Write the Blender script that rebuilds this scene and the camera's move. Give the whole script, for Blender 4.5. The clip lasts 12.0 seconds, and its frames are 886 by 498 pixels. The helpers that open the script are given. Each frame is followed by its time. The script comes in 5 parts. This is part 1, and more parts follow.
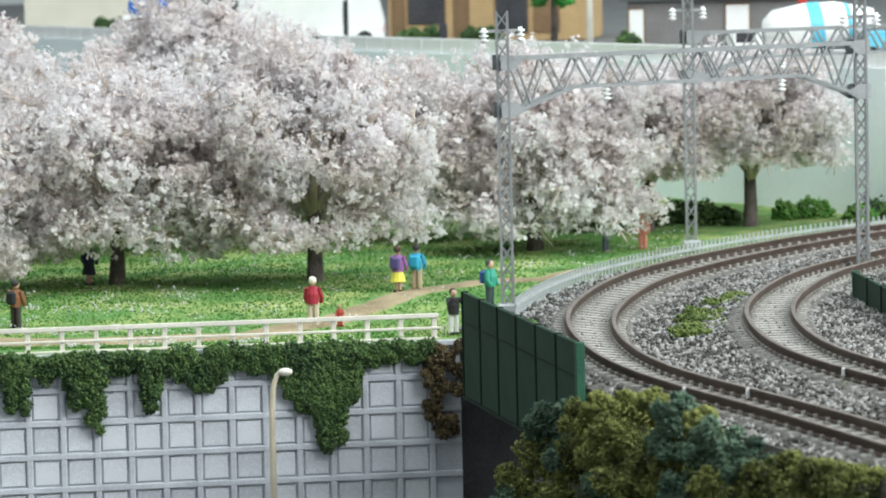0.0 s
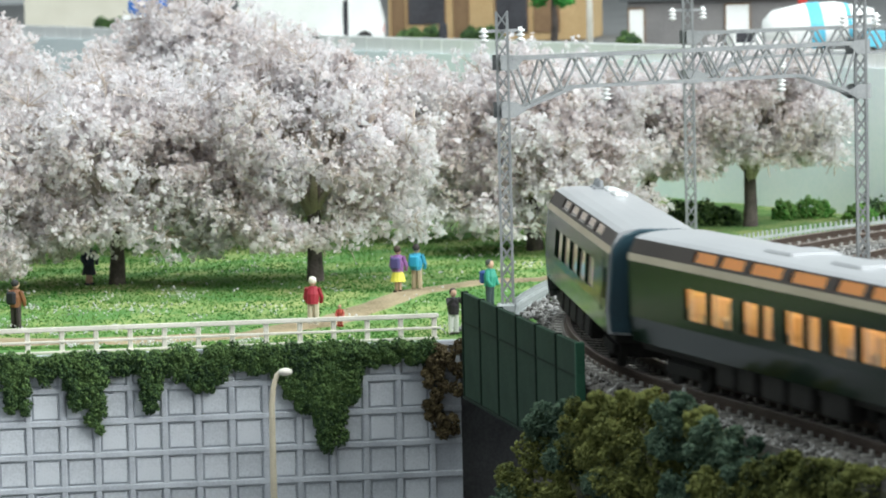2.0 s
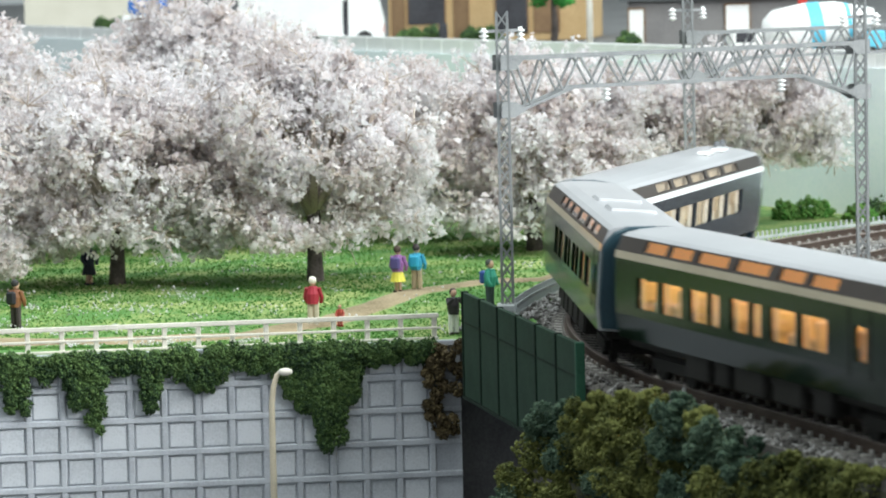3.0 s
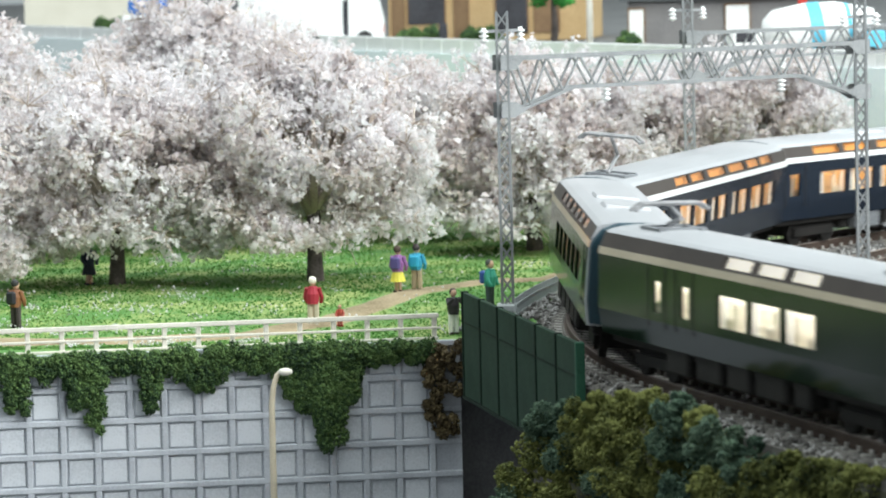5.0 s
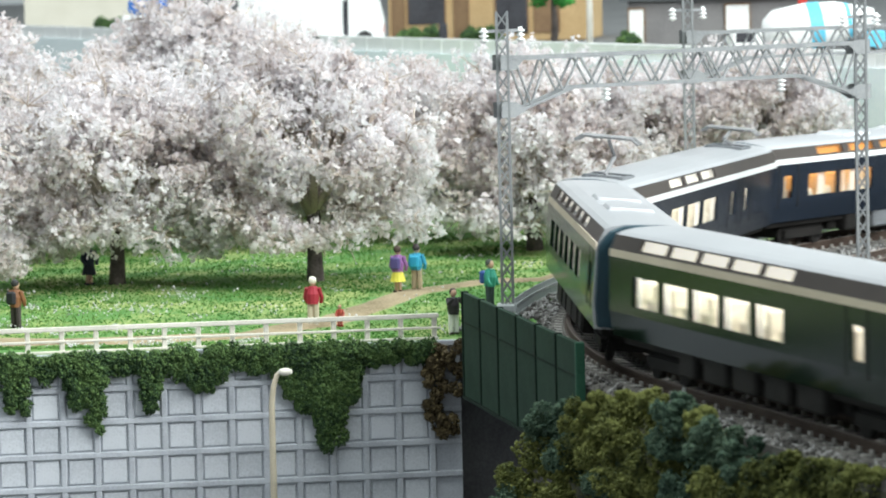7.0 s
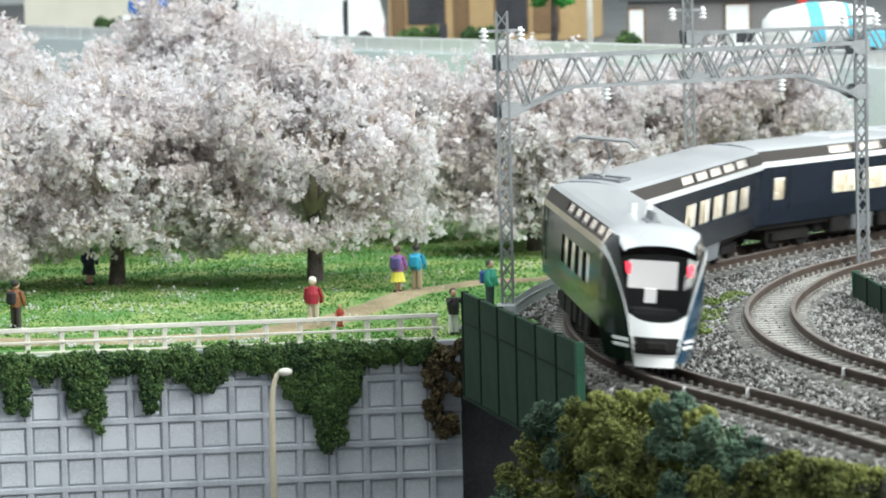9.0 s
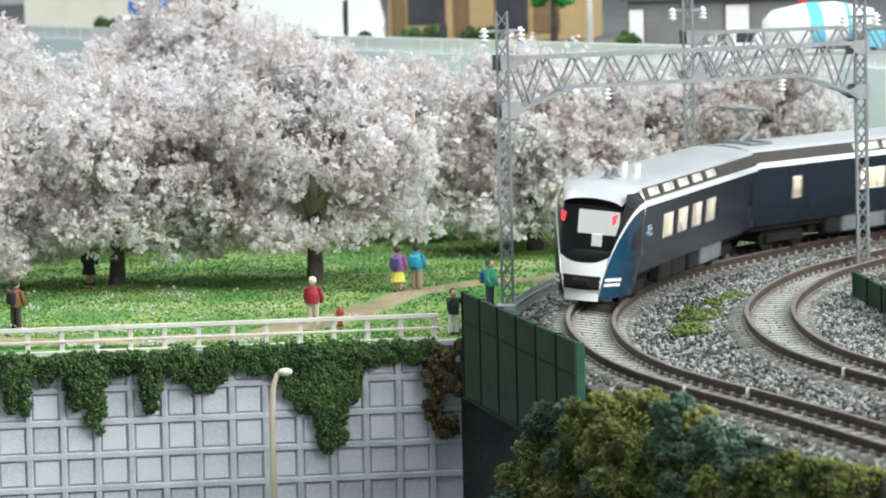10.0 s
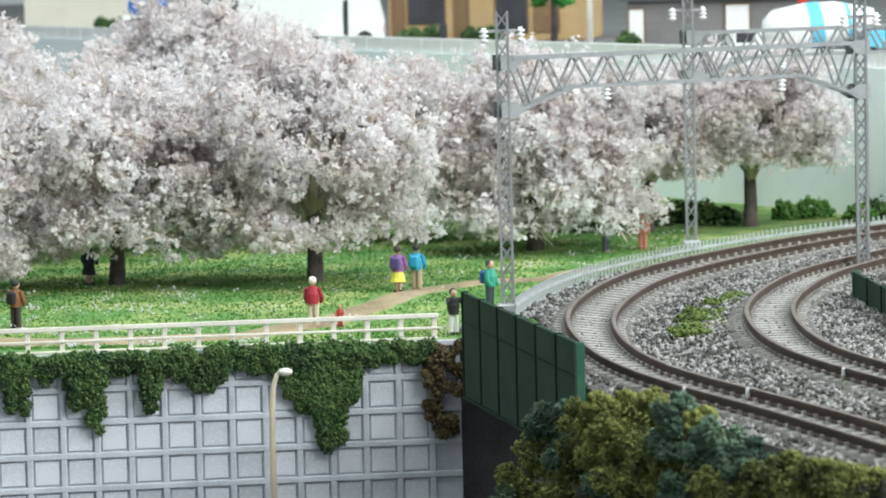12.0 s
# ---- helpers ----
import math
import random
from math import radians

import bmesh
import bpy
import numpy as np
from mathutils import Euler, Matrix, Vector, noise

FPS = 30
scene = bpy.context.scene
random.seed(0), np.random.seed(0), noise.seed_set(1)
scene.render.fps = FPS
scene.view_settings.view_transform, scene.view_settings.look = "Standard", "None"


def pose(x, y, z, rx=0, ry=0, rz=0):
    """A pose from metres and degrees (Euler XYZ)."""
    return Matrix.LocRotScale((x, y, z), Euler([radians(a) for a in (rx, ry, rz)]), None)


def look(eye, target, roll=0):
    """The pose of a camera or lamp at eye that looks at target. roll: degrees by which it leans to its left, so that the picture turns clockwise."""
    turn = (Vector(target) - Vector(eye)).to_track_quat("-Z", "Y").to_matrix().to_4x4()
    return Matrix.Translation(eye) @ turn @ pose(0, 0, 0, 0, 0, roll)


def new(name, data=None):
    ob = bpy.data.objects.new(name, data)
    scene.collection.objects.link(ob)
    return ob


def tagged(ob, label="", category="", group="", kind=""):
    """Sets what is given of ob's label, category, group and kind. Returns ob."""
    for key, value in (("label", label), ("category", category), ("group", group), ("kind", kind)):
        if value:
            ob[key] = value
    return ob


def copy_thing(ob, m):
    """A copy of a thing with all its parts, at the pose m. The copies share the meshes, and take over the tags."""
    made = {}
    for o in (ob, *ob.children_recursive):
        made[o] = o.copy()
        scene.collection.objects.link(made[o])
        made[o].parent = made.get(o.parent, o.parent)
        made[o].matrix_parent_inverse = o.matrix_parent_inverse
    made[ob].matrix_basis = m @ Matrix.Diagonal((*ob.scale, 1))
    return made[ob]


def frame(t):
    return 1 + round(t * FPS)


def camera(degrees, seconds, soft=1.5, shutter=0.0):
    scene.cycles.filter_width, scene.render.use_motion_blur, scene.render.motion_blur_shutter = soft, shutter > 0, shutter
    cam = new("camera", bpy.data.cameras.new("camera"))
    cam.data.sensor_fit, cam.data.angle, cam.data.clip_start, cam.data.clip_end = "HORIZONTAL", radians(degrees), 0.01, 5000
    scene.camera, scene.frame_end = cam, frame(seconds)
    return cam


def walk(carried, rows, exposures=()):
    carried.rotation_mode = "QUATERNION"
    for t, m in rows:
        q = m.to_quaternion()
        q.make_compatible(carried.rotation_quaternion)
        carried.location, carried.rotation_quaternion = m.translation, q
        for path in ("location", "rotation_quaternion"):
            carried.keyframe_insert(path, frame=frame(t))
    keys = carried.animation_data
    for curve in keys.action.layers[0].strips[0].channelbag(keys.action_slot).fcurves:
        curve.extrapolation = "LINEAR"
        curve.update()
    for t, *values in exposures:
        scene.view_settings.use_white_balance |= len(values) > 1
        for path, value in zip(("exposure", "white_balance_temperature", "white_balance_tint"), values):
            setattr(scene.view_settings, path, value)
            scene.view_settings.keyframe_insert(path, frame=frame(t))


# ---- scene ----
# A model railway layout at 1:150. Lengths below are millimetres on the layout; MM turns them into metres. z = 0 is the rail head.
MM = 0.001
cam = camera(13.009, 12.0, soft=1.9, shutter=0.5)
cam.data.dof.use_dof, cam.data.dof.focus_distance, cam.data.dof.aperture_fstop = True, 0.82, 92.0
EYE = pose(0, 0, 0.08175) @ pose(0, 0, 0, 90 - 4.719, 0, 0) @ pose(0, 0, 0, 0, 0, -1.3515)
walk(cam, [(0.0, EYE), (12.0, EYE)], [(0.0, -0.06), (1.2, -0.06), (2.5, 0.04), (5.0, 0.17), (7.2, 0.17), (9.0, 0.06), (10.5, 0.0), (12.0, 0.0)])

# ---- light: a bright room, lamps over the layout, a window's daylight from behind on the right, an added fill for the back wall ----
world = bpy.data.worlds.new("room")
scene.world = world
world.use_nodes = True
wbg = world.node_tree.nodes["Background"]
wbg.inputs["Color"].default_value = (0.85, 0.97, 1.0, 1)
wbg.inputs["Strength"].default_value = 0.41


def area_lamp(name, x, y, z, tx, ty, tz, w, h, watts, colour):
    d = bpy.data.lights.new(name, "AREA")
    d.shape, d.size, d.size_y, d.energy, d.color = "RECTANGLE", w * MM, h * MM, watts, colour
    ob = new(name, d)
    ob.matrix_world = look((x * MM, y * MM, z * MM), (tx * MM, ty * MM, tz * MM))
    return ob


area_lamp("ceiling_lamp", -160, 560, 1100, 0, 950, 0, 1000, 600, 7.5, (0.93, 1.0, 0.96))
# Added fill without a known source: brightens the back wall and guard rail.
area_lamp("back_wall_fill", -260, 1120, 1000, 60, 1330, 30, 800, 400, 4.5, (0.90, 0.99, 1.0))
area_lamp("window_light", 900, 1500, 900, 40, 1000, 10, 800, 800, 10.0, (0.86, 0.98, 0.98))
area_lamp("room_lamp", 760, 330, 520, -20, 900, 0, 700, 500, 15.0, (0.95, 1.0, 0.98))


# ---- mesh helpers ----
class Build:
    """Gathers vertices (mm) and faces of one mesh; faces carry a material slot."""

    def __init__(self):
        self.v, self.f, self.m = [], [], []

    def add(self, verts, faces, m=None, slot=0):
        n = len(self.v)
        self.v += [tuple(m @ Vector(p)) for p in verts] if m is not None else [tuple(p) for p in verts]
        self.f += [tuple(i + n for i in f) for f in faces]
        self.m += [slot] * len(faces)
        return self

    def box(self, x0, y0, z0, x1, y1, z1, m=None, bevel=0.0, slot=0):
        if bevel <= 0:
            v = [(x, y, z) for z in (z0, z1) for y in (y0, y1) for x in (x0, x1)]
            f = [(0, 2, 3, 1), (4, 5, 7, 6), (0, 1, 5, 4), (2, 6, 7, 3), (0, 4, 6, 2), (1, 3, 7, 5)]
            return self.add(v, f, m, slot)
        b = min(bevel, (x1 - x0) * .45, (y1 - y0) * .45, (z1 - z0) * .45)
        bm = bmesh.new()
        bmesh.ops.create_cube(bm, size=1.0)
        bmesh.ops.transform(bm, matrix=Matrix.Translation(((x0 + x1) / 2, (y0 + y1) / 2, (z0 + z1) / 2)) @ Matrix.Diagonal((x1 - x0, y1 - y0, z1 - z0, 1)), verts=bm.verts)
        bmesh.ops.bevel(bm, geom=bm.edges[:], offset=b, segments=1, affect="EDGES")
        bm.verts.index_update()
        self.add([p.co.copy() for p in bm.verts], [[p.index for p in f.verts] for f in bm.faces], m, slot)
        bm.free()
        return self

    def tube(self, pts, radii, n=6, slot=0, cap=True):
        pts = [Vector(p) for p in pts]
        if not hasattr(radii, "__len__"):
            radii = [radii] * len(pts)
        rings, base = [], []
        for i, p in enumerate(pts):
            d = (pts[min(i + 1, len(pts) - 1)] - pts[max(i - 1, 0)]).normalized()
            a = d.orthogonal() if not base else base[-1] - d * base[-1].dot(d)
            a.normalize()
            base.append(a)
            b = d.cross(a)
            rings.append([p + (a * math.cos(k * 2 * math.pi / n) + b * math.sin(k * 2 * math.pi / n)) * radii[i] for k in range(n)])
        v = [q for r in rings for q in r]
        f = [(i * n + k, i * n + (k + 1) % n, (i + 1) * n + (k + 1) % n, (i + 1) * n + k) for i in range(len(pts) - 1) for k in range(n)]
        if cap:
            f += [tuple(range(n - 1, -1, -1)), tuple((len(pts) - 1) * n + k for k in range(n))]
        return self.add(v, f, None, slot)

    def sweep(self, rows, closed=False, slot=0, cap=False):
        """rows: equal-length point rows, joined into a skin."""
        n = len(rows[0])
        v = [p for r in rows for p in r]
        k = n if closed else n - 1
        f = [(i * n + j, i * n + (j + 1) % n, (i + 1) * n + (j + 1) % n, (i + 1) * n + j) for i in range(len(rows) - 1) for j in range(k)]
        if cap:
            f += [tuple(range(n - 1, -1, -1)), tuple((len(rows) - 1) * n + j for j in range(n))]
        return self.add(v, f, None, slot)

    def ball(self, x, y, z, rx, ry, rz, n=8, slot=0):
        rows = []
        for i in range(1, n // 2 + 2):
            a = math.pi * (i - 0.5) / (n // 2 + 1)
            rows.append([(x + rx * math.sin(a) * math.cos(k * 2 * math.pi / n), y + ry * math.sin(a) * math.sin(k * 2 * math.pi / n), z - rz * math.cos(a)) for k in range(n)])
        return self.sweep(rows, closed=True, slot=slot, cap=True)

    def mesh(self, name, mats, smooth=False):
        me = bpy.data.meshes.new(name)
        me.from_pydata([(x * MM, y * MM, z * MM) for x, y, z in self.v], [], self.f)
        for m in mats if isinstance(mats, (list, tuple)) else [mats]:
            me.materials.append(m)
        if any(self.m):
            me.polygons.foreach_set("material_index", self.m)
        if smooth:
            me.polygons.foreach_set("use_smooth", [True] * len(self.f))
        me.update()
        return me


def at(x, y, z, rx=0, ry=0, rz=0):
    return pose(x * MM, y * MM, z * MM, rx, ry, rz)


def thing(name, m, label, category, group="", kind=""):
    ob = new(name)
    ob.empty_display_size = 0.002
    ob.matrix_basis = m
    return tagged(ob, label, category, group, kind)


def part(name, build, mats, parent, label="", m=None, smooth=False, kind=""):
    me = build.mesh(name, mats, smooth) if isinstance(build, Build) else build
    ob = new(name, me)
    ob.parent = parent
    if m is not None:
        ob.matrix_basis = m
    return tagged(ob, label, kind=kind)


def solid(name, build, mats, label, category, group="", kind="", m=None, smooth=False):
    """A thing that is one mesh."""
    ob = new(name, build.mesh(name, mats, smooth) if isinstance(build, Build) else build)
    if m is not None:
        ob.matrix_basis = m
    return tagged(ob, label, category, group, kind)


# ---- materials ----
def material(name, c1, c2=None, grain=0.5, spots=6.0, rough=0.7, metal=0.0, bump=0.0, coat=0.0, per_piece=0.0, island=0.0, c3=None, thin=0.0, spec=0.5):
    """Two colours mixed by coarse stains (spots, mm) and fine grain (mm); optional variation per object or per island."""
    mt = bpy.data.materials.new(name)
    mt.use_nodes = True
    nt = mt.node_tree
    nd, ln = nt.nodes, nt.links
    bs = nd["Principled BSDF"]
    bs.inputs["Roughness"].default_value, bs.inputs["Metallic"].default_value = rough, metal
    bs.inputs["Coat Weight"].default_value = coat
    bs.inputs["Specular IOR Level"].default_value = spec
    bs.inputs["Coat Roughness"].default_value = 0.15
    c2 = c2 or tuple(min(1, a * 1.25 + 0.01) for a in c1)
    tc = nd.new("ShaderNodeTexCoord")

    def tex(size, detail):
        t = nd.new("ShaderNodeTexNoise")
        t.inputs["Scale"].default_value = 1000.0 / size
        t.inputs["Detail"].default_value = detail
        ln.new(tc.outputs["Object"], t.inputs["Vector"])
        return t
    big, fine = tex(spots, 3.0), tex(grain, 2.0)
    add = nd.new("ShaderNodeMath")
    add.operation = "MULTIPLY_ADD"
    ln.new(fine.outputs["Fac"], add.inputs[0])
    add.inputs[1].default_value = 0.7
    ln.new(big.outputs["Fac"], add.inputs[2])
    last = add.outputs[0]
    for want, node, out in ((per_piece, "ShaderNodeObjectInfo", "Random"), (island, "ShaderNodeNewGeometry", "Random Per Island")):
        if want > 0:
            o = nd.new(node)
            a2 = nd.new("ShaderNodeMath")
            a2.operation = "MULTIPLY_ADD"
            ln.new(o.outputs[out], a2.inputs[0])
            a2.inputs[1].default_value = want
            sub = nd.new("ShaderNodeMath")
            sub.operation = "SUBTRACT"
            ln.new(last, sub.inputs[0])
            sub.inputs[1].default_value = want / 2
            ln.new(sub.outputs[0], a2.inputs[2])
            last = a2.outputs[0]
    ramp = nd.new("ShaderNodeValToRGB")
    ramp.color_ramp.elements[0].position, ramp.color_ramp.elements[1].position = 0.55, 1.15 if c3 is None else 1.0
    ramp.color_ramp.elements[0].color, ramp.color_ramp.elements[1].color = (*c1, 1), (*c2, 1)
    if c3 is not None:
        e = ramp.color_ramp.elements.new(0.80)
        e.color = (*c3, 1)
    ln.new(last, ramp.inputs["Fac"])
    ln.new(ramp.outputs["Color"], bs.inputs["Base Color"])
    if thin > 0:
        tl, mx = nd.new("ShaderNodeBsdfTranslucent"), nd.new("ShaderNodeMixShader")
        mx.inputs[0].default_value = thin
        ln.new(ramp.outputs["Color"], tl.inputs["Color"])
        ln.new(bs.outputs[0], mx.inputs[1]), ln.new(tl.outputs[0], mx.inputs[2]), ln.new(mx.outputs[0], nd["Material Output"].inputs["Surface"])
    if bump > 0:
        b = nd.new("ShaderNodeBump")
        b.inputs["Strength"].default_value = 0.6
        b.inputs["Distance"].default_value = bump * MM
        ln.new(fine.outputs["Fac"], b.inputs["Height"])
        ln.new(b.outputs["Normal"], bs.inputs["Normal"])
    return mt


def glow(name, colour, strength):
    mt = bpy.data.materials.new(name)
    mt.use_nodes = True
    bs = mt.node_tree.nodes["Principled BSDF"]
    bs.inputs["Base Color"].default_value = (*colour, 1)
    bs.inputs["Emission Color"].default_value = (*colour, 1)
    bs.inputs["Emission Strength"].default_value = strength
    return mt


def glass(name, tint, rough=0.03):
    mt = bpy.data.materials.new(name)
    mt.use_nodes = True
    nt = mt.node_tree
    nd, ln = nt.nodes, nt.links
    out = nd["Material Output"]
    tr, gl, mix, fr = nd.new("ShaderNodeBsdfTransparent"), nd.new("ShaderNodeBsdfGlossy"), nd.new("ShaderNodeMixShader"), nd.new("ShaderNodeFresnel")
    tr.inputs["Color"].default_value = (*tint, 1)
    gl.inputs["Roughness"].default_value = rough
    fr.inputs["IOR"].default_value = 1.5
    ln.new(fr.outputs[0], mix.inputs[0]), ln.new(tr.outputs[0], mix.inputs[1]), ln.new(gl.outputs[0], mix.inputs[2]), ln.new(mix.outputs[0], out.inputs["Surface"])
    return mt


M_BLOSSOM = material("blossom", (0.67, 0.58, 0.545), (0.89, 0.87, 0.89), grain=1.2, spots=22, rough=0.95, island=0.30, c3=(0.83, 0.78, 0.785), thin=0.5, spec=0.1)
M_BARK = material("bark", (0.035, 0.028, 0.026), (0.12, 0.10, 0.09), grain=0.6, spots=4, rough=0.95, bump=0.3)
# Limbs and twigs: colour lightened to offset the deep shade inside the crowns.
M_TWIG_LIFTED = material("twig", (0.36, 0.29, 0.24), (0.60, 0.52, 0.46), grain=0.6, spots=4, rough=0.95)
M_TURF = material("turf", (0.07, 0.20, 0.045), (0.32, 0.38, 0.13), grain=0.8, spots=16, rough=0.95, bump=0.5, c3=(0.11, 0.25, 0.06))
M_GRASS = material("grass_blades", (0.06, 0.21, 0.04), (0.24, 0.42, 0.12), grain=1.5, spots=26, rough=0.9, island=0.25, c3=(0.12, 0.34, 0.065), thin=0.45)
M_FLOWER = material("white_flowers", (0.48, 0.48, 0.46), (0.78, 0.78, 0.78), grain=1, spots=5, rough=0.9, island=0.3)
M_PATH = material("path_earth", (0.17, 0.13, 0.07), (0.38, 0.30, 0.19), grain=0.6, spots=9, rough=0.97, bump=0.4)
M_BALLAST = material("ballast_bed", (0.06, 0.055, 0.05), (0.15, 0.14, 0.13), grain=0.6, spots=9, rough=0.95, bump=0.5)
M_STONE = material("ballast_stones", (0.06, 0.056, 0.053), (0.33, 0.325, 0.32), grain=0.7, spots=12, rough=0.85, island=0.8, c3=(0.125, 0.12, 0.115), spec=0.25)
M_RAIL = material("rail_side", (0.05, 0.032, 0.025), (0.10, 0.07, 0.055), grain=0.7, spots=8, rough=0.6, metal=0.3)
M_HEAD = material("rail_head", (0.16, 0.125, 0.11), (0.26, 0.22, 0.20), grain=0.7, spots=8, rough=0.5, metal=0.5)
M_SLEEPER = material("sleeper", (0.22, 0.205, 0.19), (0.40, 0.385, 0.36), grain=0.5, spots=6, rough=0.9, per_piece=0.3)
M_CONC = material("grey_concrete", (0.42, 0.445, 0.49), (0.64, 0.665, 0.72), grain=0.5, spots=11, rough=0.85, bump=0.08, per_piece=0.35)
M_CONC_RIB = material("concrete_rib", (0.38, 0.40, 0.45), (0.55, 0.575, 0.63), grain=0.5, spots=9, rough=0.88, bump=0.08)
# Abutment concrete darkened in colour for the shade inside the underpass.
M_ABUT = material("shaded_abutment_concrete", (0.09, 0.09, 0.10), (0.16, 0.16, 0.17), grain=0.6, spots=10, rough=0.9)
M_CREAM = material("cream_paint", (0.62, 0.585, 0.51), (0.78, 0.745, 0.67), grain=0.6, spots=6, rough=0.6)
M_BARRIER = material("dark_green_panel", (0.014, 0.034, 0.022), (0.026, 0.056, 0.037), grain=0.7, spots=9, rough=0.7, spec=0.15, per_piece=0.2)
M_BARRIER_POST = material("dark_green_post", (0.005, 0.012, 0.008), (0.008, 0.020, 0.013), grain=0.7, spots=9, rough=0.7, spec=0.15)
# Barrier green made lighter for the end post that faces the light.
M_BARRIER_END_LIT = material("lit_green_end_post", (0.02, 0.075, 0.048), (0.035, 0.11, 0.07), grain=0.7, spots=9, rough=0.6, spec=0.2)
M_PICKET = material("grey_fence_paint", (0.30, 0.33, 0.335), (0.44, 0.47, 0.475), grain=0.6, spots=6, rough=0.6)
M_STEEL = material("grey_mast_steel", (0.20, 0.21, 0.22), (0.30, 0.31, 0.32), grain=0.5, spots=5, rough=0.55, metal=0.15)
M_INSUL = material("white_insulator", (0.85, 0.86, 0.88), (0.95, 0.95, 0.95), rough=0.2)
M_IVY = material("ivy_leaves", (0.014, 0.04, 0.014), (0.11, 0.19, 0.055), grain=1.0, spots=7, rough=0.85, island=0.6, c3=(0.045, 0.10, 0.03))
M_BUSH = material("bush_foliage", (0.025, 0.04, 0.015), (0.27, 0.29, 0.085), grain=2.0, spots=14, rough=0.9, island=0.3, c3=(0.14, 0.16, 0.04), thin=0.25)
M_BUSH_BLUE = material("blue_green_foliage", (0.02, 0.045, 0.032), (0.16, 0.24, 0.16), grain=2.0, spots=12, rough=0.9, island=0.3, c3=(0.085, 0.15, 0.10), thin=0.25)
M_WEED = material("weed_green", (0.05, 0.085, 0.02), (0.24, 0.30, 0.09), grain=1.2, spots=9, rough=0.9, island=0.5, c3=(0.11, 0.17, 0.04), thin=0.3)
M_VINE = material("brown_vine", (0.035, 0.022, 0.01), (0.12, 0.09, 0.04), grain=1.0, spots=9, rough=0.9, island=0.5)
M_LAMP = material("lamp_cream", (0.62, 0.54, 0.40), (0.72, 0.64, 0.50), grain=0.6, spots=6, rough=0.5)
M_BACKWALL = material("pale_back_wall", (0.78, 0.89, 0.92), (0.88, 0.95, 0.97), grain=1.2, spots=30, rough=0.9)
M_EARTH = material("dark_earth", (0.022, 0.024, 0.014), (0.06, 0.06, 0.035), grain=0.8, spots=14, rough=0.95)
M_ASPHALT = material("road_grey", (0.10, 0.10, 0.105), (0.17, 0.17, 0.17), grain=0.5, spots=20, rough=0.9)

# ---- the line of the track ----
CURVE_S = [-270, -200, -140, -80, -30, 20, 70, 120, 180, 240]
CURVE_K = [0, -0.00075, 0.00149, -0.00453, -0.0020, -0.00313, -0.00183, -0.00415, -0.00153, -0.00372]
CANT_S = [-120, -40, 40, 120, 240]
CANT_A = [0.52, 5.5, 6.78, 5.43, 2.9]    # degrees by which the outer track leans into the bend
HEADING, START = 1.5662, (30.234, 794.138)
STEP = 1.0
S_MIN, S_MAX = -1500.0, 1560.0


def trace_line():
    """Points and headings of the outer track's centre line, by arc length; s = 0 lies at its westmost bend."""
    s = np.arange(S_MIN, S_MAX, STEP)
    k = np.interp(s, CURVE_S, CURVE_K)
    i0 = int(round(-S_MIN / STEP))
    th = np.cumsum(k * STEP)
    th = th - th[i0] + HEADING
    k = np.where((s > 0) & (th < 0.0), 0.0, k)
    th = np.cumsum(k * STEP)
    th = th - th[i0] + HEADING
    x, y = np.cumsum(np.cos(th) * STEP), np.cumsum(np.sin(th) * STEP)
    return s, x - x[i0] + START[0], y - y[i0] + START[1], th


LINE_S, LINE_X, LINE_Y, LINE_T = trace_line()


def on_track(s, off=0.0, z=0.0):
    """A point beside the track: off is to the outside of the bend (+)."""
    x, y, t = (float(np.interp(s, LINE_S, a)) for a in (LINE_X, LINE_Y, LINE_T))
    return Vector((x - math.sin(t) * off, y + math.cos(t) * off, z)), t




def cant(s):
    return math.radians(float(np.interp(s, CANT_S, CANT_A)))


def track_gap(s):
    """How far inside the outer track the inner one lies."""
    return float(np.interp(s, (-200, 160), (26.3, 44.9)))


INNER_RISE = 1.7


def on_rails(s, off=0.0, z=0.0, inner=False):
    """A point of a track itself, off from its own centre line; the outer track leans into the bend."""
    if inner:
        return on_track(s, off - track_gap(s), z + INNER_RISE)
    c = cant(s)
    return on_track(s, off * math.cos(c) - z * math.sin(c), off * math.sin(c) + z * math.cos(c))


WALL_A, WALL_B = Vector((-97.8, 850, 0)), Vector((3.0, 864, 0))     # the block wall's foot line
WALL_DIR = (WALL_B - WALL_A).normalized()
MEADOW_Z = -10.0


def wall_depth(x):
    return WALL_A.y + (x - WALL_A.x) * (WALL_DIR.y / WALL_DIR.x)


def meadow_z(x, y):
    """Height of the meadow: low at the fence, rising to the foot of the trees."""
    d = y - wall_depth(x)
    r = min(max(d / 75.0, 0), 1)
    return MEADOW_Z + 4.6 * r * r * (3 - 2 * r) + 0.5 * noise.noise(Vector((x, y, 0)) * 0.05) * min(max(d / 25, 0), 1)


